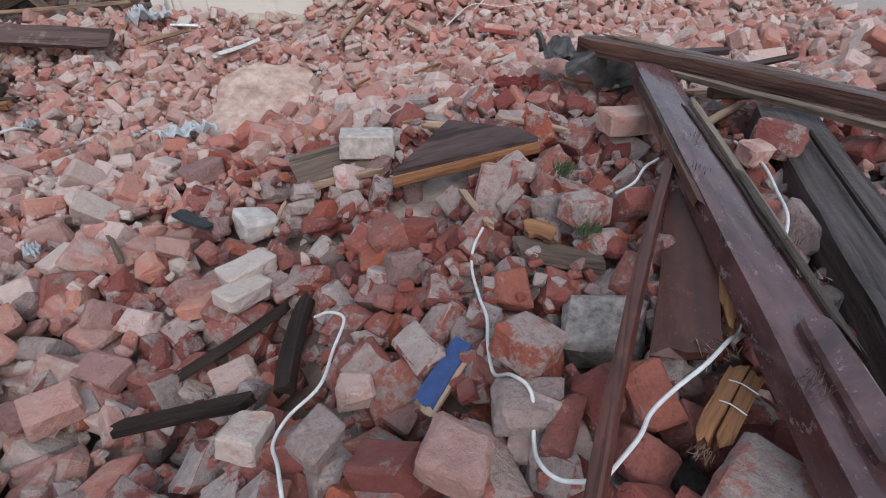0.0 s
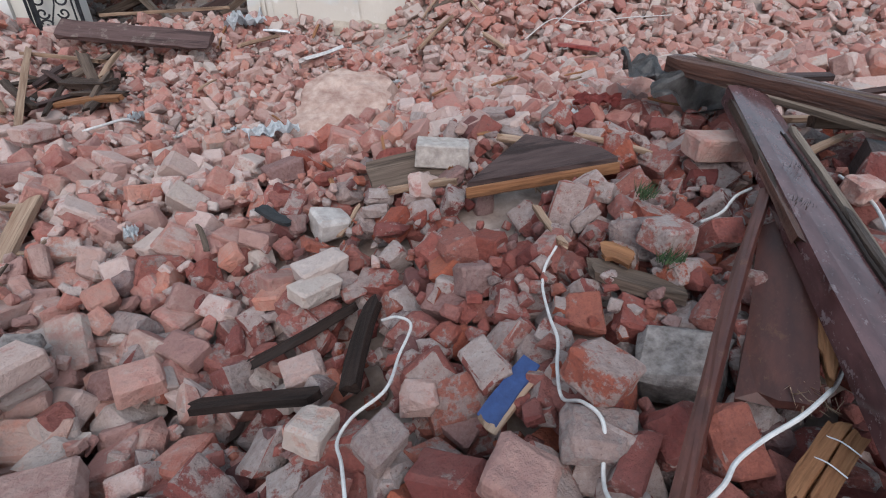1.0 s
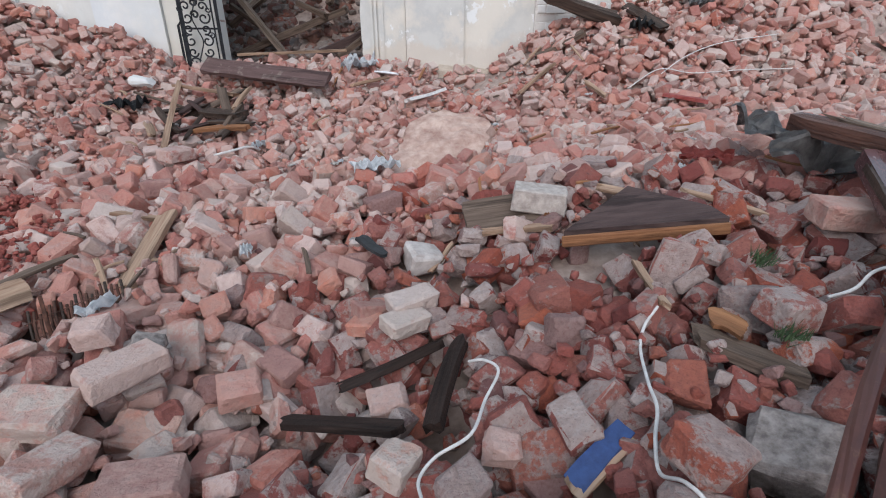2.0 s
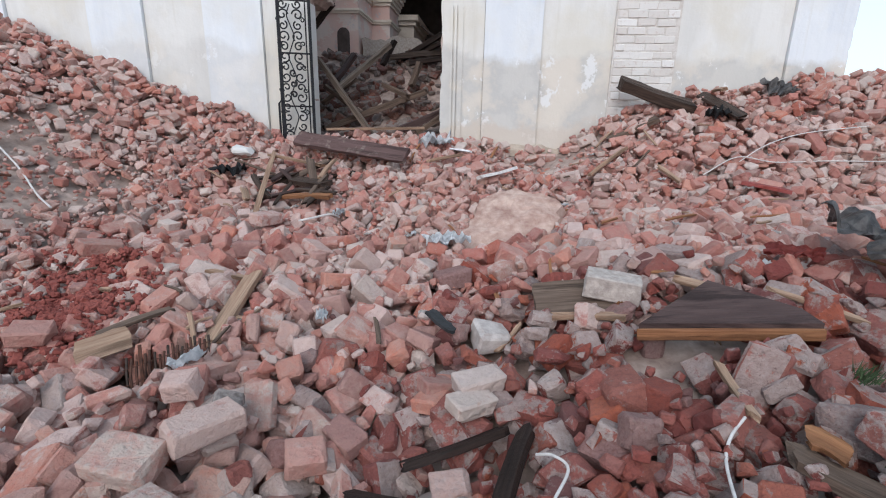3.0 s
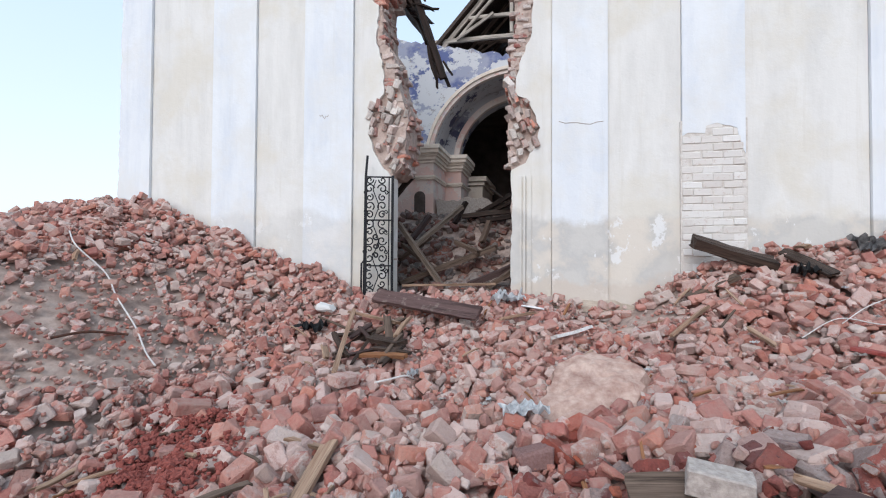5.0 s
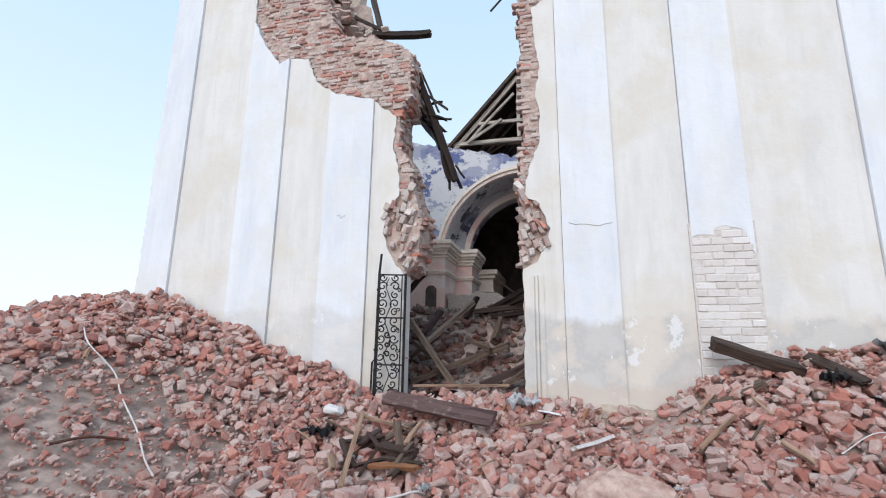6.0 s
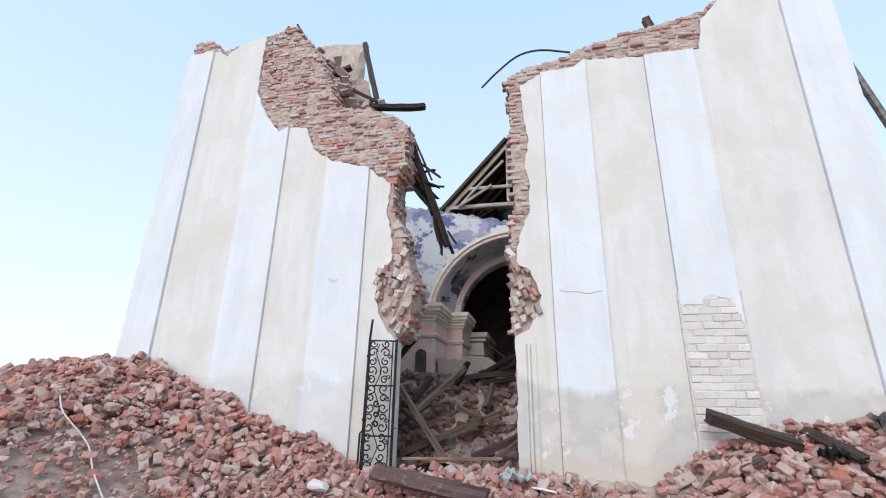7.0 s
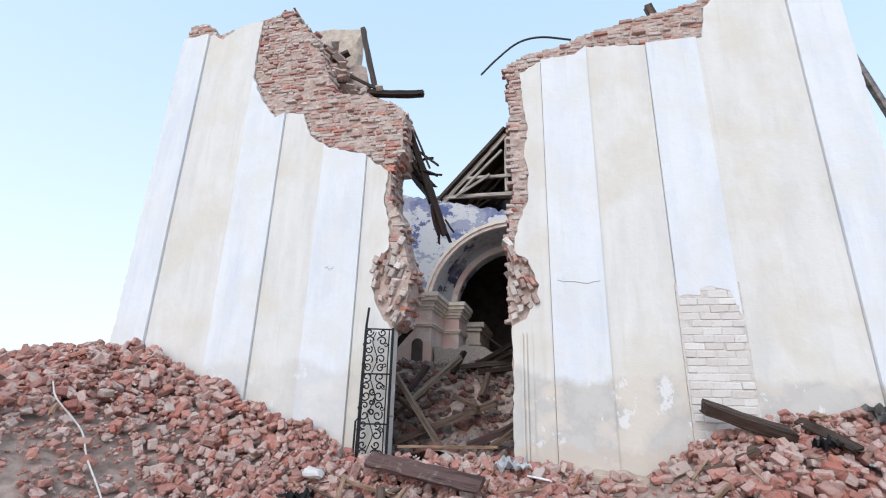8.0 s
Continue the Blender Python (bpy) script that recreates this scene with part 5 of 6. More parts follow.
tagged(ob, "large dusty pink slab of fallen wall plaster", "slab")

# ---------------------------------------------------------------- cables, wires, sheet metal, foil
def cable(name, pts, radius, label, material=CABLE, up=0.03):
    p = [(x, y, rest(x, y) + up + (q[0] if q else 0)) for x, y, *q in pts]
    return tagged(mesh_object(name, tube(p, radius, 8, 7), material), label, "cable")


def laid(name, pts, radius, label, material=CABLE):
    p = []
    for x, y, z in pts:
        under_it = [top for lx, ly, reach, top in LUMPS if math.hypot(x - lx, y - ly) < reach]
        p.append((x, y, max([z, rest(x, y) + 0.014] + [t + radius for t in under_it])))
    return tagged(mesh_object(name, tube(p, radius, 8, 7), material), label, "cable")


laid("cable", [(1.60, 3.19, 0.08), (1.65, 3.14, 0.12), (1.69, 3.08, 0.12), (1.63, 2.96, 0.10), (1.57, 2.80, 0.12), (1.47, 2.78, 0.06), (1.42, 2.73, 0.03), (1.43, 2.64, 0.05), (1.435, 2.55, 0.06), (1.44, 2.38, 0.04)], 0.0052, "white electric cable snaking over bricks")
laid("cable", [(2.25, 3.17, 0.30), (2.19, 3.12, 0.26), (2.15, 3.05, 0.22), (2.10, 2.88, 0.22), (2.07, 2.76, 0.23), (2.04, 2.69, 0.19), (2.02, 2.61, 0.16), (2.03, 2.53, 0.14), (2.045, 2.46, 0.13), (2.01, 2.38, 0.15), (1.99, 2.32, 0.16), (2.01, 2.27, 0.16), (2.07, 2.235, 0.17)], 0.0052, "white cable with bare ends over bricks")
laid("cable", [(2.72, 2.46, 0.26), (2.64, 2.41, 0.25), (2.50, 2.34, 0.31), (2.40, 2.305, 0.31), (2.31, 2.295, 0.28), (2.23, 2.275, 0.26), (2.17, 2.24, 0.25), (2.09, 2.225, 0.19), (2.03, 2.20, 0.16)], 0.0052, "thick white cable looping under the post")
laid("cable", [(2.97, 3.11, 0.47), (2.90, 3.10, 0.45), (2.83, 3.07, 0.41), (2.75, 3.07, 0.38)], 0.0055, "white cable end between bricks")
laid("cable", [(3.33, 3.09, 0.49), (3.25, 2.90, 0.47), (3.15, 2.75, 0.43), (3.03, 2.62, 0.42), (2.94, 2.55, 0.38)], 0.0055, "white cable beside a beam")
laid("cable", [(-3.98, 5.88, 1.70), (-3.70, 5.74, 1.53), (-3.42, 5.84, 1.24), (-3.06, 5.65, 0.98), (-2.66, 5.50, 0.71), (-2.37, 5.34, 0.54), (-2.02, 5.10, 0.48)], 0.008, "grey-white cable down the earth slope")
cable("wire", [(3.30, 6.20), (3.6, 6.28, 0.02), (3.9, 6.24, 0.01), (4.3, 6.2), (4.8, 6.15)], 0.0045, "pale wire over the rubble")
cable("wire", [(3.62, 6.27), (3.9, 6.42, 0.03), (4.25, 6.5, 0.02), (4.8, 6.52)], 0.0045, "pale bent wire over the rubble")
cable("wire", [(0.12, 5.66), (0.08, 5.55, 0.03), (-0.02, 5.42), (-0.12, 5.36)], 0.009, "short white cord on bricks")
cable("wire", [(-2.86, 4.86), (-2.75, 5.1, 0.02), (-2.6, 5.37)], 0.012, "dark bent rod in the earth slope", RUST)


def crumple(name, x, y, sx, sy, h, material, label, category, seed, yaw=0.0, up=0.03, tilt=(0, 0), fold=1.0):
    """A thin crumpled sheet."""
    bm = bmesh.new()
    g = []
    for i in range(15):
        row = []
        for j in range(11):
            u, v = i / 14 - 0.5, j / 10 - 0.5
            z = h * (noise.noise((u * 5 * fold + seed, v * 4 * fold, seed)) + 0.5 * fold * abs(noise.noise((u * 11 * fold, v * 9 * fold, seed + 4))))
            k = 1 + 0.35 * noise.noise((u * 3, v * 3, seed + 9))
            row.append(bm.verts.new((u * sx * k, v * sy * k, z)))
        g.append(row)
    for a, b in zip(g, g[1:]):
        for j in range(10):
            bm.faces.new((a[j], b[j], b[j + 1], a[j + 1]))
    r = bmesh.ops.solidify(bm, geom=bm.faces[:], thickness=0.003)
    ob = mesh_object(name, bm, material)
    ob.matrix_world = pose(x, y, rest(x, y) + up, tilt[0], tilt[1], yaw)
    return tagged(ob, label, category)


crumple("sheet_metal", 3.25, 4.30, 0.40, 0.24, 0.22, SHEET, "crumpled dark grey sheet metal on rubble", "sheet metal", 3, 35, 0.16, (28, 0), 0.4)
crumple("sheet_metal", 3.40, 4.02, 0.42, 0.22, 0.20, SHEET, "torn dark sheet metal with a bright edge", "sheet metal", 5, -20, 0.13, (38, 10), 0.4)
crumple("plastic_foil", 2.75, 4.13, 0.16, 0.06, 0.05, FOIL, "shiny crumpled plastic strip", "foil", 7, -35)
crumple("plastic_foil", 0.80, 7.05, 0.34, 0.22, 0.14, FOIL, "crumpled clear and white plastic foil by the door", "foil", 9, 10, 0.05)
crumple("plastic_foil", 1.11, 5.0, 0.30, 0.20, 0.09, FOIL, "crumpled white plastic sheet on bricks", "foil", 11, 25, 0.03)
crumple("plastic_foil", 0.10, 5.70, 0.07, 0.14, 0.05, FOIL, "bluish white plastic scrap", "foil", 13, 0, 0.06)
crumple("plastic_foil", 0.52, 4.06, 0.06, 0.14, 0.04, FOIL, "white plastic scrap between bricks", "foil", 15, 20, 0.04)
crumple("plastic_foil", 0.02, 3.62, 0.07, 0.16, 0.05, FOIL, "grey crumpled foil between bricks", "foil", 17, -20, 0.04)
crumple("red_sheet", 2.98, 4.25, 0.26, 0.10, 0.05, RED_PAINT, "bent dark red painted scrap", "sheet metal", 19, -25, 0.06, (25, 0))
crumple("black_bag", -1.29, 6.46, 0.30, 0.22, 0.12, BLACK, "black plastic scrap in the rubble", "bag", 21, 0, 0.03)
crumple("black_bag", 3.62, 6.85, 0.20, 0.15, 0.11, BLACK, "black plastic bag on the rubble", "bag", 23, 0, 0.03)
crumple("black_bag", 4.3, 7.1, 0.34, 0.22, 0.10, SHEET, "dark grey sheet scrap on the mound", "sheet metal", 25, 20, 0.05, (30, 0))

# ---------------------------------------------------------------- timber scraps further up
timber("door_plank", (-0.80, 7.09, 0.97), (0.56, 6.64, 0.83), 0.19, 0.05, WOOD_FADED, "long faded brown plank across the doorway", "board", roll=42, ragged=0.03)
timber("wall_beam", (2.72, 7.22, 1.63), (3.50, 7.02, rest(3.5, 7.02) - 0.02), 0.17, 0.12, WOOD_DARK, "dark weathered beam leaning in the rubble by the wall", "timber", roll=20, ragged=0.10, warp=0.02)
for p0, p1, w, t, m, label in (
        ((-0.94, 6.80, 0.12), (-0.52, 5.42, 0.06), 0.045, 0.035, WOOD_RAW, "split brown stick leaning over bricks"),
        ((-0.98, 6.75, 0.10), (-0.28, 6.5, 0.10), 0.07, 0.03, WOOD_RAW, "splintered lath on a scrap heap"),
        ((-0.52, 5.92, 0.05), (0.02, 5.78, 0.09), 0.08, 0.035, WOOD_ORANGE, "split orange board in the scrap heap"),
        ((-0.52, 6.25, 0.06), (-0.08, 5.97, 0.12), 0.13, 0.05, WOOD_DARK, "dark burnt board in the scrap heap"),
        ((-1.30, 6.6, 0.06), (-0.78, 6.48, 0.06), 0.03, 0.02, WOOD_GREY, "thin grey lath on bricks"),
        ((-0.09, 4.54, 0.06), (-0.03, 3.88, 0.06), 0.10, 0.035, WOOD_RAW, "pale splintered plank lying on bricks"),
        ((0.10, 4.2, 0.03), (0.16, 3.9, 0.04), 0.02, 0.015, WOOD_RAW, "thin pale stick on bricks"),
        ((-1.47, 3.91, 0.06), (-1.12, 3.97, 0.06), 0.035, 0.02, WOOD_RAW, "thin pale lath on bricks"),
        ((-1.53, 3.76, 0.05), (-1.54, 4.05, 0.06), 0.035, 0.02, WOOD_RAW, "thin split lath on bricks"),
        ((-1.18, 4.40, 0.06), (-0.86, 4.25, 0.05), 0.025, 0.02, WOOD_RAW, "short pale stick on bricks"),
        ((-0.60, 3.80, 0.05), (-0.28, 4.0, 0.05), 0.05, 0.02, WOOD_GREY, "brown lath scrap on bricks"),
        ((-0.36, 4.42, 0.05), (-0.10, 4.52, 0.06), 0.05, 0.025, WOOD_RAW, "brown lath beside a plank"),
        ((2.33, 6.34, 0.05), (2.73, 6.66, 0.05), 0.06, 0.03, WOOD_RAW, "pale brown lath on the heap"),
        ((2.90, 6.25, 0.05), (3.07, 6.0, 0.05), 0.05, 0.025, WOOD_RAW, "pale split lath on rubble"),
        ((2.30, 4.05, 0.07), (2.58, 3.99, 0.07), 0.05, 0.02, WOOD_RAW, "lath with nail holes on bricks"),
        ((2.64, 3.90, 0.06), (2.96, 3.66, 0.06), 0.03, 0.02, WOOD_RAW, "thin pale lath on bricks"),
        ((3.53, 6.02, 0.05), (3.86, 5.83, 0.05), 0.09, 0.03, RED_PAINT, "dark red painted board on rubble"),
        ((3.55, 7.15, 0.04), (3.82, 6.75, 0.16), 0.14, 0.03, WOOD_DARK, "dark board standing in the rubble"),
        ((3.70, 7.2, 0.05), (3.66, 6.85, 0.26), 0.06, 0.03, WOOD_RAW, "pale broken stud in the rubble"),
        ((2.6, 6.95, 0.04), (3.1, 6.95, 0.05), 0.12, 0.05, WOOD_GREY, "grey board on rubble by the wall"),
        ((0.75, 6.55, 0.05), (1.15, 6.72, 0.07), 0.05, 0.03, WOOD_RAW, "pale split board by the doorway"),
        ((1.30, 6.23, 0.06), (1.66, 6.58, 0.07), 0.075, 0.03, CABLE, "white painted lath on rubble"),
        ((3.66, 3.55, 0.10), (4.15, 3.25, 0.12), 0.12, 0.06, WOOD_GREY, "grey split board beside the rafter"),
        ((3.75, 4.0, 0.08), (4.5, 3.75, 0.12), 0.10, 0.03, WOOD_PLUM, "brown board behind the rafter"),
        ((3.7, 3.75, 0.08), (4.4, 3.35, 0.12), 0.06, 0.03, WOOD_RAW, "pale splintered board behind the rafter"),
        ((3.55, 4.2, 0.10), (4.2, 3.95, 0.12), 0.08, 0.03, WOOD_PLUM, "reddish brown board behind the rafter"),
        ((3.25, 3.30, 0.06), (3.75, 3.42, 0.08), 0.04, 0.02, WOOD_RAW, "pale lath under the rafter"),
        ((1.11, 4.05, 0.05), (1.26, 3.92, 0.05), 0.06, 0.02, BLACK, "small black board between bricks"),
        ((0.95, 7.0, 0.03), (1.2, 6.9, 0.04), 0.03, 0.02, FOIL, "short white strip on rubble"),
        ((-3.72, 5.78, 0.12), (-3.70, 5.70, -0.02), 0.06, 0.03, WOOD_RAW, "short yellow stake on the mound")):
    timber("plank" if w > 0.06 else "stick", lifted(*p0), lifted(*p1), w, t, m, label, "board" if w > 0.06 else "stick", roll=sr.uniform(-25, 25), ragged=0.07 if m is WOOD_RAW else 0.03)

# the dark scrap heap beside the doorway
hr = random.Random(91)
for k in range(16):
    x, y, a = -0.48 + hr.uniform(-0.45, 0.4), 6.2 + hr.uniform(-0.4, 0.35), hr.uniform(0, 3.1)
    half = hr.uniform(0.14, 0.36)
    dx, dy = half * math.cos(a), half * math.sin(a)
    m = hr.choice((WOOD_DARK, WOOD_DARK, WOOD_GREY, WOOD_RAW, WOOD_PLUM))
    timber("scrap_board", lifted(x - dx, y - dy, hr.uniform(0.02, 0.1)), lifted(x + dx, y + dy, hr.uniform(0.03, 0.17)), hr.uniform(0.03, 0.11), 0.025, m, "broken board in a dark scrap heap by the doorway", "board", roll=hr.uniform(-40, 40), ragged=0.08, group="boards of the scrap heap")
# splinters and laths scattered over the rubble
for k in range(46):
    x, y, a = hr.uniform(-1.6, 4.2), hr.uniform(3.6, 7.1), hr.uniform(0, 3.1)
    half = hr.uniform(0.04, 0.14)
    timber("splinter", lifted(x - half * math.cos(a), y - half * math.sin(a), 0.035), lifted(x + half * math.cos(a), y + half * math.sin(a), 0.045), hr.uniform(0.012, 0.03), 0.012, hr.choice((WOOD_RAW, WOOD_GREY, WOOD_RAW, WOOD_ORANGE)), "small split splinter of wood on bricks", "stick", ragged=0.04, group="wood splinters on the rubble")
for k in range(26):
    x, y = hr.uniform(-1.6, 4.0), hr.uniform(3.0, 7.0)
    crumple("paper_scrap", x, y, hr.uniform(0.03, 0.08), hr.uniform(0.03, 0.06), 0.02, hr.choice((FOIL, CABLE, STONE_PALE)), "small white scrap of paper or plaster", "scrap", 100 + k, hr.uniform(0, 180), 0.03)

# reed mat, cardboard and an iron stake on the left
mat_thing = empty("reed_mat", pose(-0.13, 3.70, rest(-0.13, 3.70) + 0.13, 46, -14, 26), "torn brown reed plaster mat", "mat")
for k in range(19):
    ob = part("reed", tube([(-0.19 + 0.021 * k, -0.085 + 0.02 * math.sin(k * 2.1), 0.012 * math.sin(k)), (-0.185 + 0.021 * k, 0.0, 0.012 + 0.01 * math.sin(k * 1.7)), (-0.18 + 0.021 * k, 0.085 + 0.02 * math.cos(k * 1.3), 0.0)], 0.0065, 6, 3), RUST if k % 3 else WOOD_DARK, mat_thing)
for v in (-0.04, 0.04):
    part("wire", tube([(-0.2, v, 0.016), (0.0, v, 0.022), (0.2, v, 0.014)], 0.0025, 5, 4), RUST, mat_thing)
timber("cardboard", lifted(-0.51, 3.57, 0.06), lifted(-0.38, 3.79, 0.07), 0.12, 0.012, WOOD_RAW, "bent scrap of brown cardboard", "cardboard", roll=50, ragged=0.03)
timber("stake", (-0.22, 3.64, rest(-0.2, 3.62) + 0.27), (-0.20, 3.60, rest(-0.2, 3.60)), 0.014, 0.014, RUST, "thin rusty iron stake in the rubble", "stake", ragged=0.0)

# sprigs of green between the bricks
for k, (x, y) in enumerate(((2.59, 3.19), (2.50, 2.89))):
    ob = empty("weed", Matrix.Translation((x, y, rest(x, y))), "small green sprig between bricks", "plant")
    splinters("leaves", (x, y, rest(x, y) + 0.05), 70, 0.07, 0.03, GREEN, ob, 70 + k, (0.2, -0.2, 0.9))

# ---------------------------------------------------------------- the iron gate leaf
gate = empty("iron_gate", Matrix.Translation((-0.70, 7.40, 0.85)), "open black wrought-iron gate leaf with scrollwork", "gate")
G0, G1 = Vector((-0.70, 7.40, 0)), Vector((-1.02, 7.30, 0))
gd = (G1 - G0).normalized()
gw = (G1 - G0).length


def gate_part(name, pts, radius, sides=6, per=1, label=""):
    p = [G0 + gd * u + Vector((0, 0, z)) for u, z in pts]
    ob = part(name, tube(p, radius, sides, per), IRON, gate, label)
    ob.matrix_parent_inverse = gate.matrix_world.inverted()
    return ob


gate_part("stile", [(0.0, 0.75), (0.0, 2.47)], 0.017)
gate_part("stile", [(gw, 0.75), (gw, 2.47)], 0.015)
gate_part("stile", [(0.045, 0.80), (0.045, 2.44)], 0.008)
gate_part("post", [(gw + 0.02, 0.7), (gw + 0.005, 2.45), (gw - 0.015, 2.72)], 0.016)
gate_part("post", [(gw + 0.055, 0.7), (gw + 0.05, 1.35), (gw + 0.02, 1.38)], 0.013)
for z in (0.86, 1.32, 1.90, 2.45):
    gate_part("rail", [(0.0, z), (gw, z)], 0.010)


def scroll(cu, cz, size, turn, flip, radius=0.009):
    pts = []
    for k in range(15):
        a = k * 0.52
        q = size * (1 - k / 18)
        pts.append((cu + flip * q * math.cos(a + turn), cz + q * math.sin(a + turn)))
    gate_part("scroll", pts, radius, 5, 2)


for row in range(7):
    z = 0.98 + row * 0.22
    for u, flip in ((0.13, 1), (0.29, -1)):
        scroll(u, z, 0.062, 0.4 + row, flip)
        scroll(u, z + 0.11, 0.050, 3.3 + row, -flip)
    gate_part("stem", [(0.21, z - 0.11), (0.21 + 0.035 * (-1) ** row, z), (0.21, z + 0.11)], 0.007, 5, 5)
for u in (0.08, 0.34):
    for k in range(6):
        scroll(u, 1.0 + 0.25 * k, 0.03, k * 1.3, 1 if u < 0.2 else -1, 0.007)
for k in range(3):
    z = 1.45 + 0.12 * k
    scroll(0.21, z, 0.04, k * 2.0, 1, 0.011)

# ---------------------------------------------------------------- timbers hanging in the breach and in the nave
for p0, p1, w, t, m, label in (
        ((-0.80, 7.95, 5.65), (-0.22, 8.15, 3.95), 0.10, 0.10, WOOD_CHAR, "charred timber hanging in the breach"),
        ((-0.85, 8.05, 5.3), (-0.42, 8.2, 4.75), 0.13, 0.08, WOOD_DARK, "broken dark rafter end in the breach"),
        ((-0.78, 8.0, 5.45), (-0.30, 8.05, 5.05), 0.04, 0.03, WOOD_DARK, "thin dark lath sticking out of the breach"),
        ((-0.75, 7.9, 5.75), (-0.45, 8.0, 5.0), 0.03, 0.03, WOOD_DARK, "thin dark lath hanging down"),
        ((-0.36, 8.15, 4.35), (-0.15, 8.25, 3.85), 0.05, 0.04, WOOD_CHAR, "charred splinter hanging in the breach"),
        ((-0.95, 8.2, 5.55), (-0.50, 8.3, 4.55), 0.16, 0.05, WOOD_CHAR, "dark charred board hanging in the breach"),
        ((-0.70, 8.1, 5.2), (-0.38, 8.05, 5.22), 0.04, 0.03, WOOD_CHAR, "short charred lath sticking out"),
        ((-0.66, 8.0, 5.0), (-0.28, 8.0, 4.86), 0.05, 0.03, WOOD_CHAR, "charred lath end sticking out"),
        ((-0.32, 8.12, 4.2), (-0.30, 8.1, 3.8), 0.03, 0.03, WOOD_CHAR, "thin charred splinter hanging down"),
        ((-0.22, 8.12, 4.2), (-0.06, 8.1, 3.95), 0.03, 0.03, WOOD_CHAR, "thin charred splinter in the breach"),
        ((-0.92, 8.25, 5.2), (-0.52, 8.4, 4.7), 0.20, 0.04, WOOD_CHAR, "dark charred board in the breach"),
        ((-0.90, 8.3, 5.6), (-0.62, 8.3, 4.9), 0.14, 0.05, WOOD_DARK, "dark broken board in the breach"),
        ((-0.80, 8.1, 5.05), (-0.25, 8.1, 4.93), 0.03, 0.03, WOOD_CHAR, "thin charred lath sticking out"),
        ((-0.72, 8.15, 4.95), (-0.34, 8.1, 4.72), 0.04, 0.03, WOOD_CHAR, "thin charred lath pointing down"),
        ((-0.42, 8.1, 4.45), (-0.28, 8.05, 3.9), 0.07, 0.05, WOOD_CHAR, "charred split end hanging in the breach")):
    timber("hanging_timber", p0, p1, w, t, m, label, "timber", ragged=0.08, warp=0.02)
for p0, p1, w, t, m in (
        ((-0.95, 8.35, 1.95), (-0.21, 8.2, 1.0), 0.085, 0.07, WOOD_LATH), ((-0.98, 8.6, 1.64), (-0.39, 8.4, 1.25), 0.08, 0.06, WOOD_GREY),
        ((-0.78, 8.5, 1.57), (-0.23, 9.6, 2.31), 0.09, 0.07, WOOD_LATH), ((-0.95, 8.4, 1.03), (0.44, 9.0, 1.60), 0.12, 0.09, WOOD_GREY),
        ((0.09, 8.25, 1.03), (0.75, 8.5, 1.32), 0.13, 0.09, WOOD_PLUM), ((0.38, 8.2, 1.01), (0.76, 8.35, 1.27), 0.10, 0.07, WOOD_GREY),
        ((-1.06, 8.7, 1.38), (-0.58, 8.9, 1.76), 0.10, 0.07, WOOD_GREY), ((-0.95, 9.0, 1.72), (-0.70, 9.3, 2.15), 0.14, 0.06, WOOD_PLUM),
        ((-0.24, 9.0, 1.69), (0.21, 8.8, 1.50), 0.11, 0.07, WOOD_GREY), ((0.16, 9.2, 1.66), (0.27, 9.4, 2.05), 0.09, 0.07, WOOD_GREY),
        ((-0.46, 10.0, 2.02), (-0.28, 10.2, 2.46), 0.10, 0.08, WOOD_CHAR), ((-0.22, 10.1, 2.10), (0.66, 10.0, 2.60), 0.10, 0.08, WOOD_CHAR),
        ((-0.30, 9.9, 2.16), (0.68, 10.0, 2.27), 0.11, 0.09, WOOD_DARK), ((0.02, 9.8, 2.07), (0.72, 9.8, 2.17), 0.11, 0.08, WOOD_CHAR),
        ((0.15, 10.3, 2.72), (0.53, 10.0, 2.42), 0.03, 0.03, WOOD_DARK), ((-0.96, 8.2, 2.30), (-0.68, 8.25, 2.63), 0.09, 0.08, WOOD_CHAR),
        ((-0.10, 10.2, 2.25), (0.62, 10.3, 2.48), 0.12, 0.08, WOOD_DARK), ((0.25, 10.0, 2.25), (0.72, 9.7, 2.42), 0.06, 0.05, WOOD_DARK)):
    timber("fallen_rafter", p0, p1, w, t, m, "fallen roof timber lying on the rubble in the nave", "timber", ragged=0.05, group="fallen roof timbers in the nave")
timber("threshold_lath", (-0.65, 7.62, 1.06), (0.6, 7.66, 1.10), 0.04, 0.03, WOOD_RAW, "pale lath across the threshold", "board")
tagged(mesh_object("hanging_wire", tube([(0.72, 8.0, 4.0), (0.71, 8.0, 3.2), (0.74, 8.0, 2.45)], 0.005, 5, 3), IRON), "thin wire hanging in the breach", "cable")

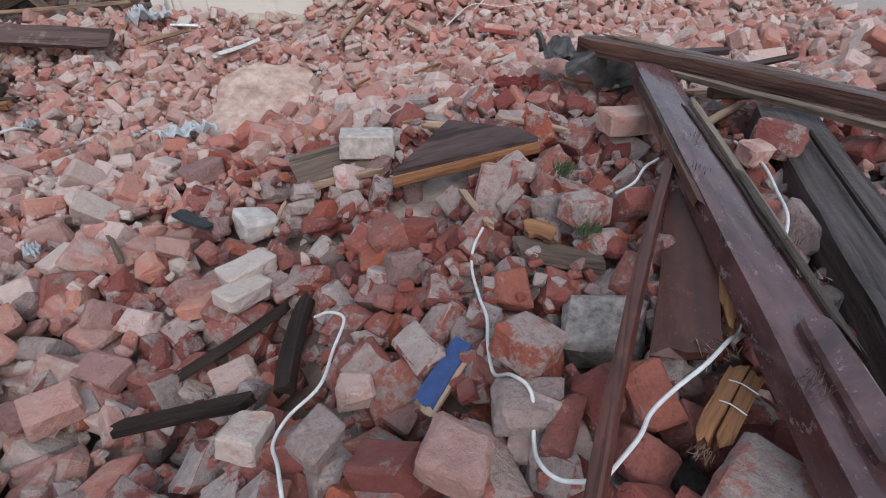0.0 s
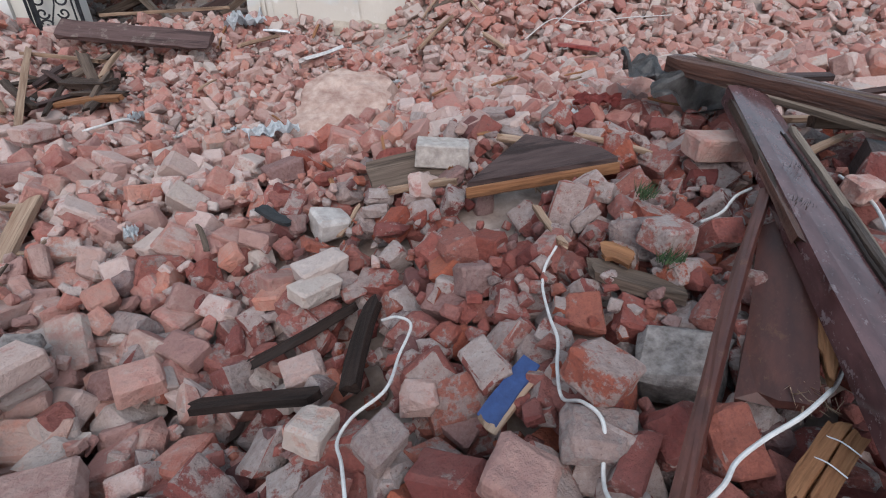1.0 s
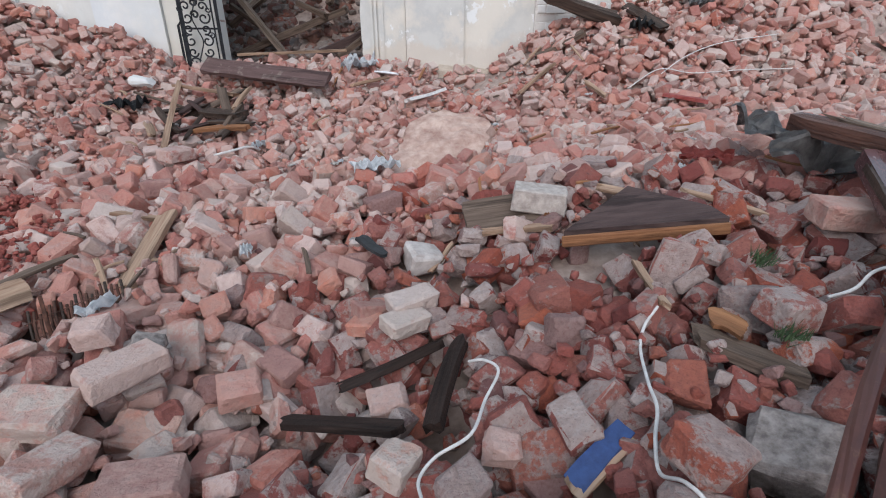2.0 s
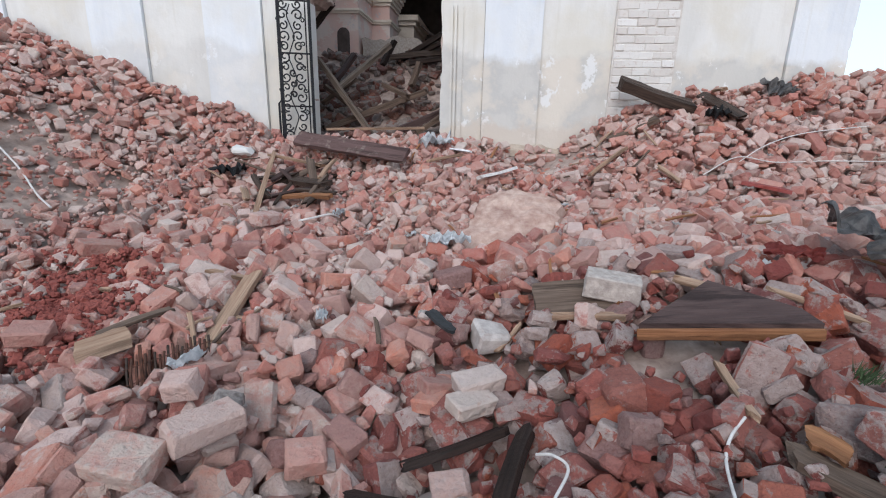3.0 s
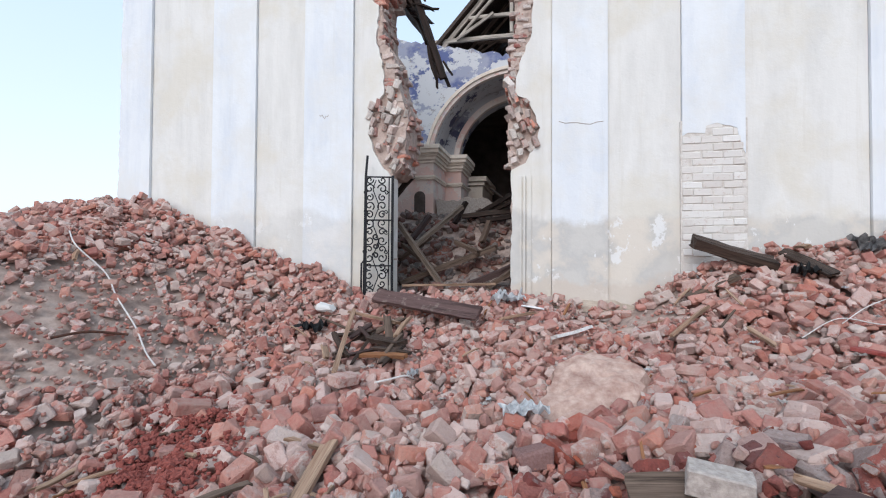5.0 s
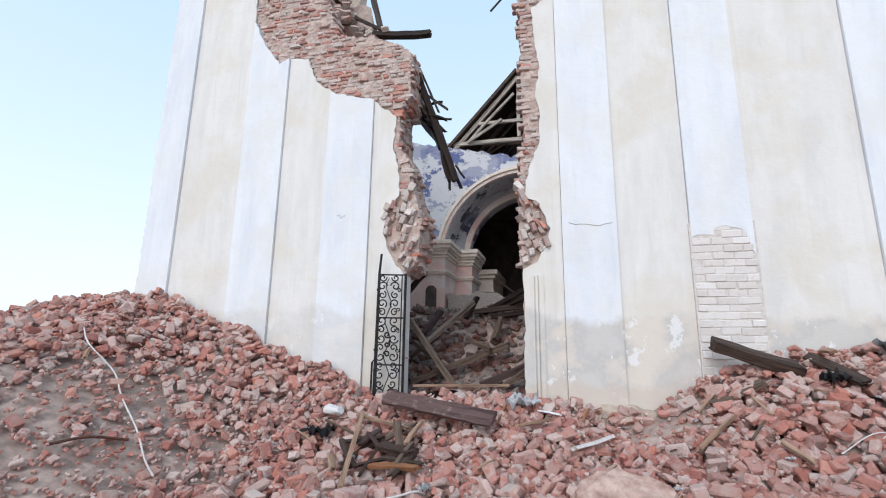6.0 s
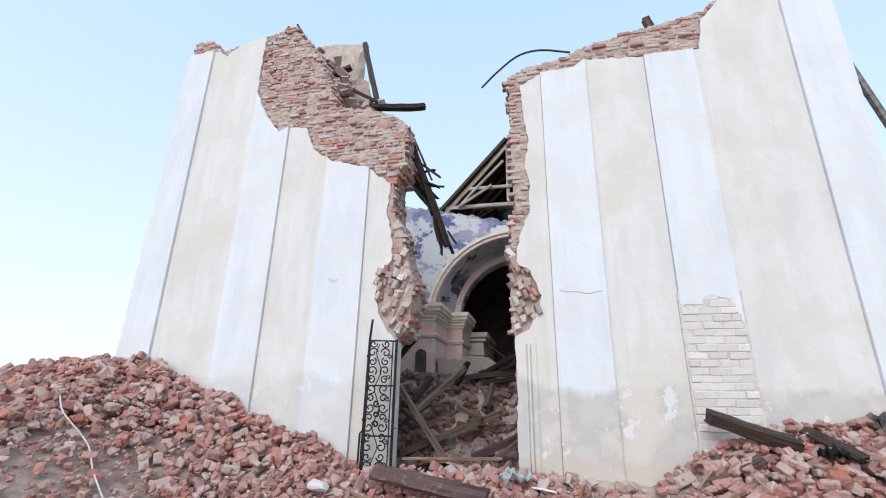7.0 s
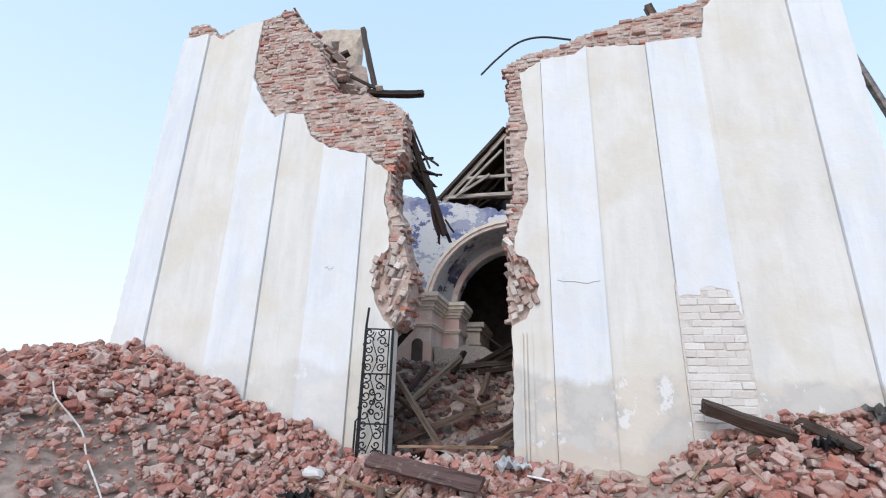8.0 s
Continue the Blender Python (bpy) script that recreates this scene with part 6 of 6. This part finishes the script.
# ---------------------------------------------------------------- what is left of the tower above the left wall
tower = empty("tower_stump", Matrix.Translation((-2.2, 8.2, 6.4)), "broken stump of the tower masonry with plaster remains", "masonry")
for name, size, c, m, seed in (("masonry", (1.5, 0.7, 1.2), (-2.35, 8.45, 6.7), MASONRY, 51), ("plaster_block", (1.05, 0.4, 1.5), (-2.38, 8.45, 7.55), SANDY, 52), ("masonry", (0.8, 0.8, 0.7), (-1.55, 8.5, 6.15), MASONRY, 53)):
    r = random.Random(seed)
    bm = hull(chunk_points(*size, 0.08, 0.22, r))
    bmesh.ops.subdivide_edges(bm, edges=bm.edges[:], cuts=4, use_grid_fill=True)
    for v in bm.verts:
        v.co += Vector((noise.noise(v.co * 4), noise.noise(v.co * 4 + Vector((5, 0, 0))), noise.noise(v.co * 4 + Vector((9, 0, 0))))) * 0.07
    ob = part(name, bm, m, tower)
    ob.matrix_parent_inverse = tower.matrix_world.inverted()
    ob.matrix_world = Matrix.Translation(c)
r = random.Random(77)
for _ in range(150):
    u = r.random()
    x, z = -3.0 + 1.5 * u + r.uniform(-0.15, 0.3), 8.0 - 1.75 * u + r.uniform(-0.25, 0.1)
    ob = new("brick", r.choice(WALL_HALF + WALL_BRICKS))
    ob.parent = tower
    ob.matrix_parent_inverse = tower.matrix_world.inverted()
    ob.matrix_world = pose(x, FACE + r.uniform(0.3, 1.0), z, r.uniform(-30, 30), r.uniform(-30, 30), r.uniform(0, 360))
for p0, p1, w, t, m, label in (
        ((-1.80, 8.0, 7.95), (-1.42, 8.0, 6.45), 0.09, 0.09, WOOD_DARK, "dark upright post on the tower stump"),
        ((-1.55, 7.85, 6.42), (-0.55, 7.85, 6.28), 0.12, 0.09, WOOD_CHAR, "charred beam jutting over the breach"),
        ((-3.25, 7.75, 8.35), (-2.35, 7.9, 6.95), 0.06, 0.05, WOOD_GREY, "grey lath lying down the broken edge"),
        ((-3.05, 7.7, 8.35), (-2.2, 7.8, 6.75), 0.035, 0.035, RUST, "rusty rod on the broken edge"),
        ((-2.55, 7.9, 7.1), (-1.95, 7.9, 7.35), 0.12, 0.06, WOOD_DARK, "dark broken beam end on the stump"),
        ((-2.6, 7.85, 6.85), (-1.9, 7.8, 6.65), 0.07, 0.05, WOOD_GREY, "grey lath on the stump"),
        ((-2.0, 7.95, 6.95), (-1.35, 7.9, 6.5), 0.05, 0.05, WOOD_DARK, "dark lath on the stump")):
    timber("tower_timber", p0, p1, w, t, m, label, "timber", ragged=0.06, warp=0.02)
tagged(mesh_object("wall_cable", tube([(0.36, 7.85, 6.50), (0.62, 7.8, 6.72), (0.95, 7.75, 6.93), (1.3, 7.75, 6.98), (1.75, 7.8, 6.90)], 0.016, 7, 6), BLACK), "black cable hanging over the broken wall top", "cable")
timber("wall_stub", (2.95, 7.7, 6.9), (2.85, 7.7, 7.25), 0.12, 0.1, WOOD_GREY, "grey timber stub on the wall top", "timber")
tagged(mesh_object("drain_pipe", tube([(5.32, 7.9, 6.2), (5.55, 7.9, 5.2), (5.9, 7.9, 3.6), (6.3, 7.9, 1.6)], 0.05, 10, 3), SHEET), "dark pipe leaning beside the church corner", "pipe")
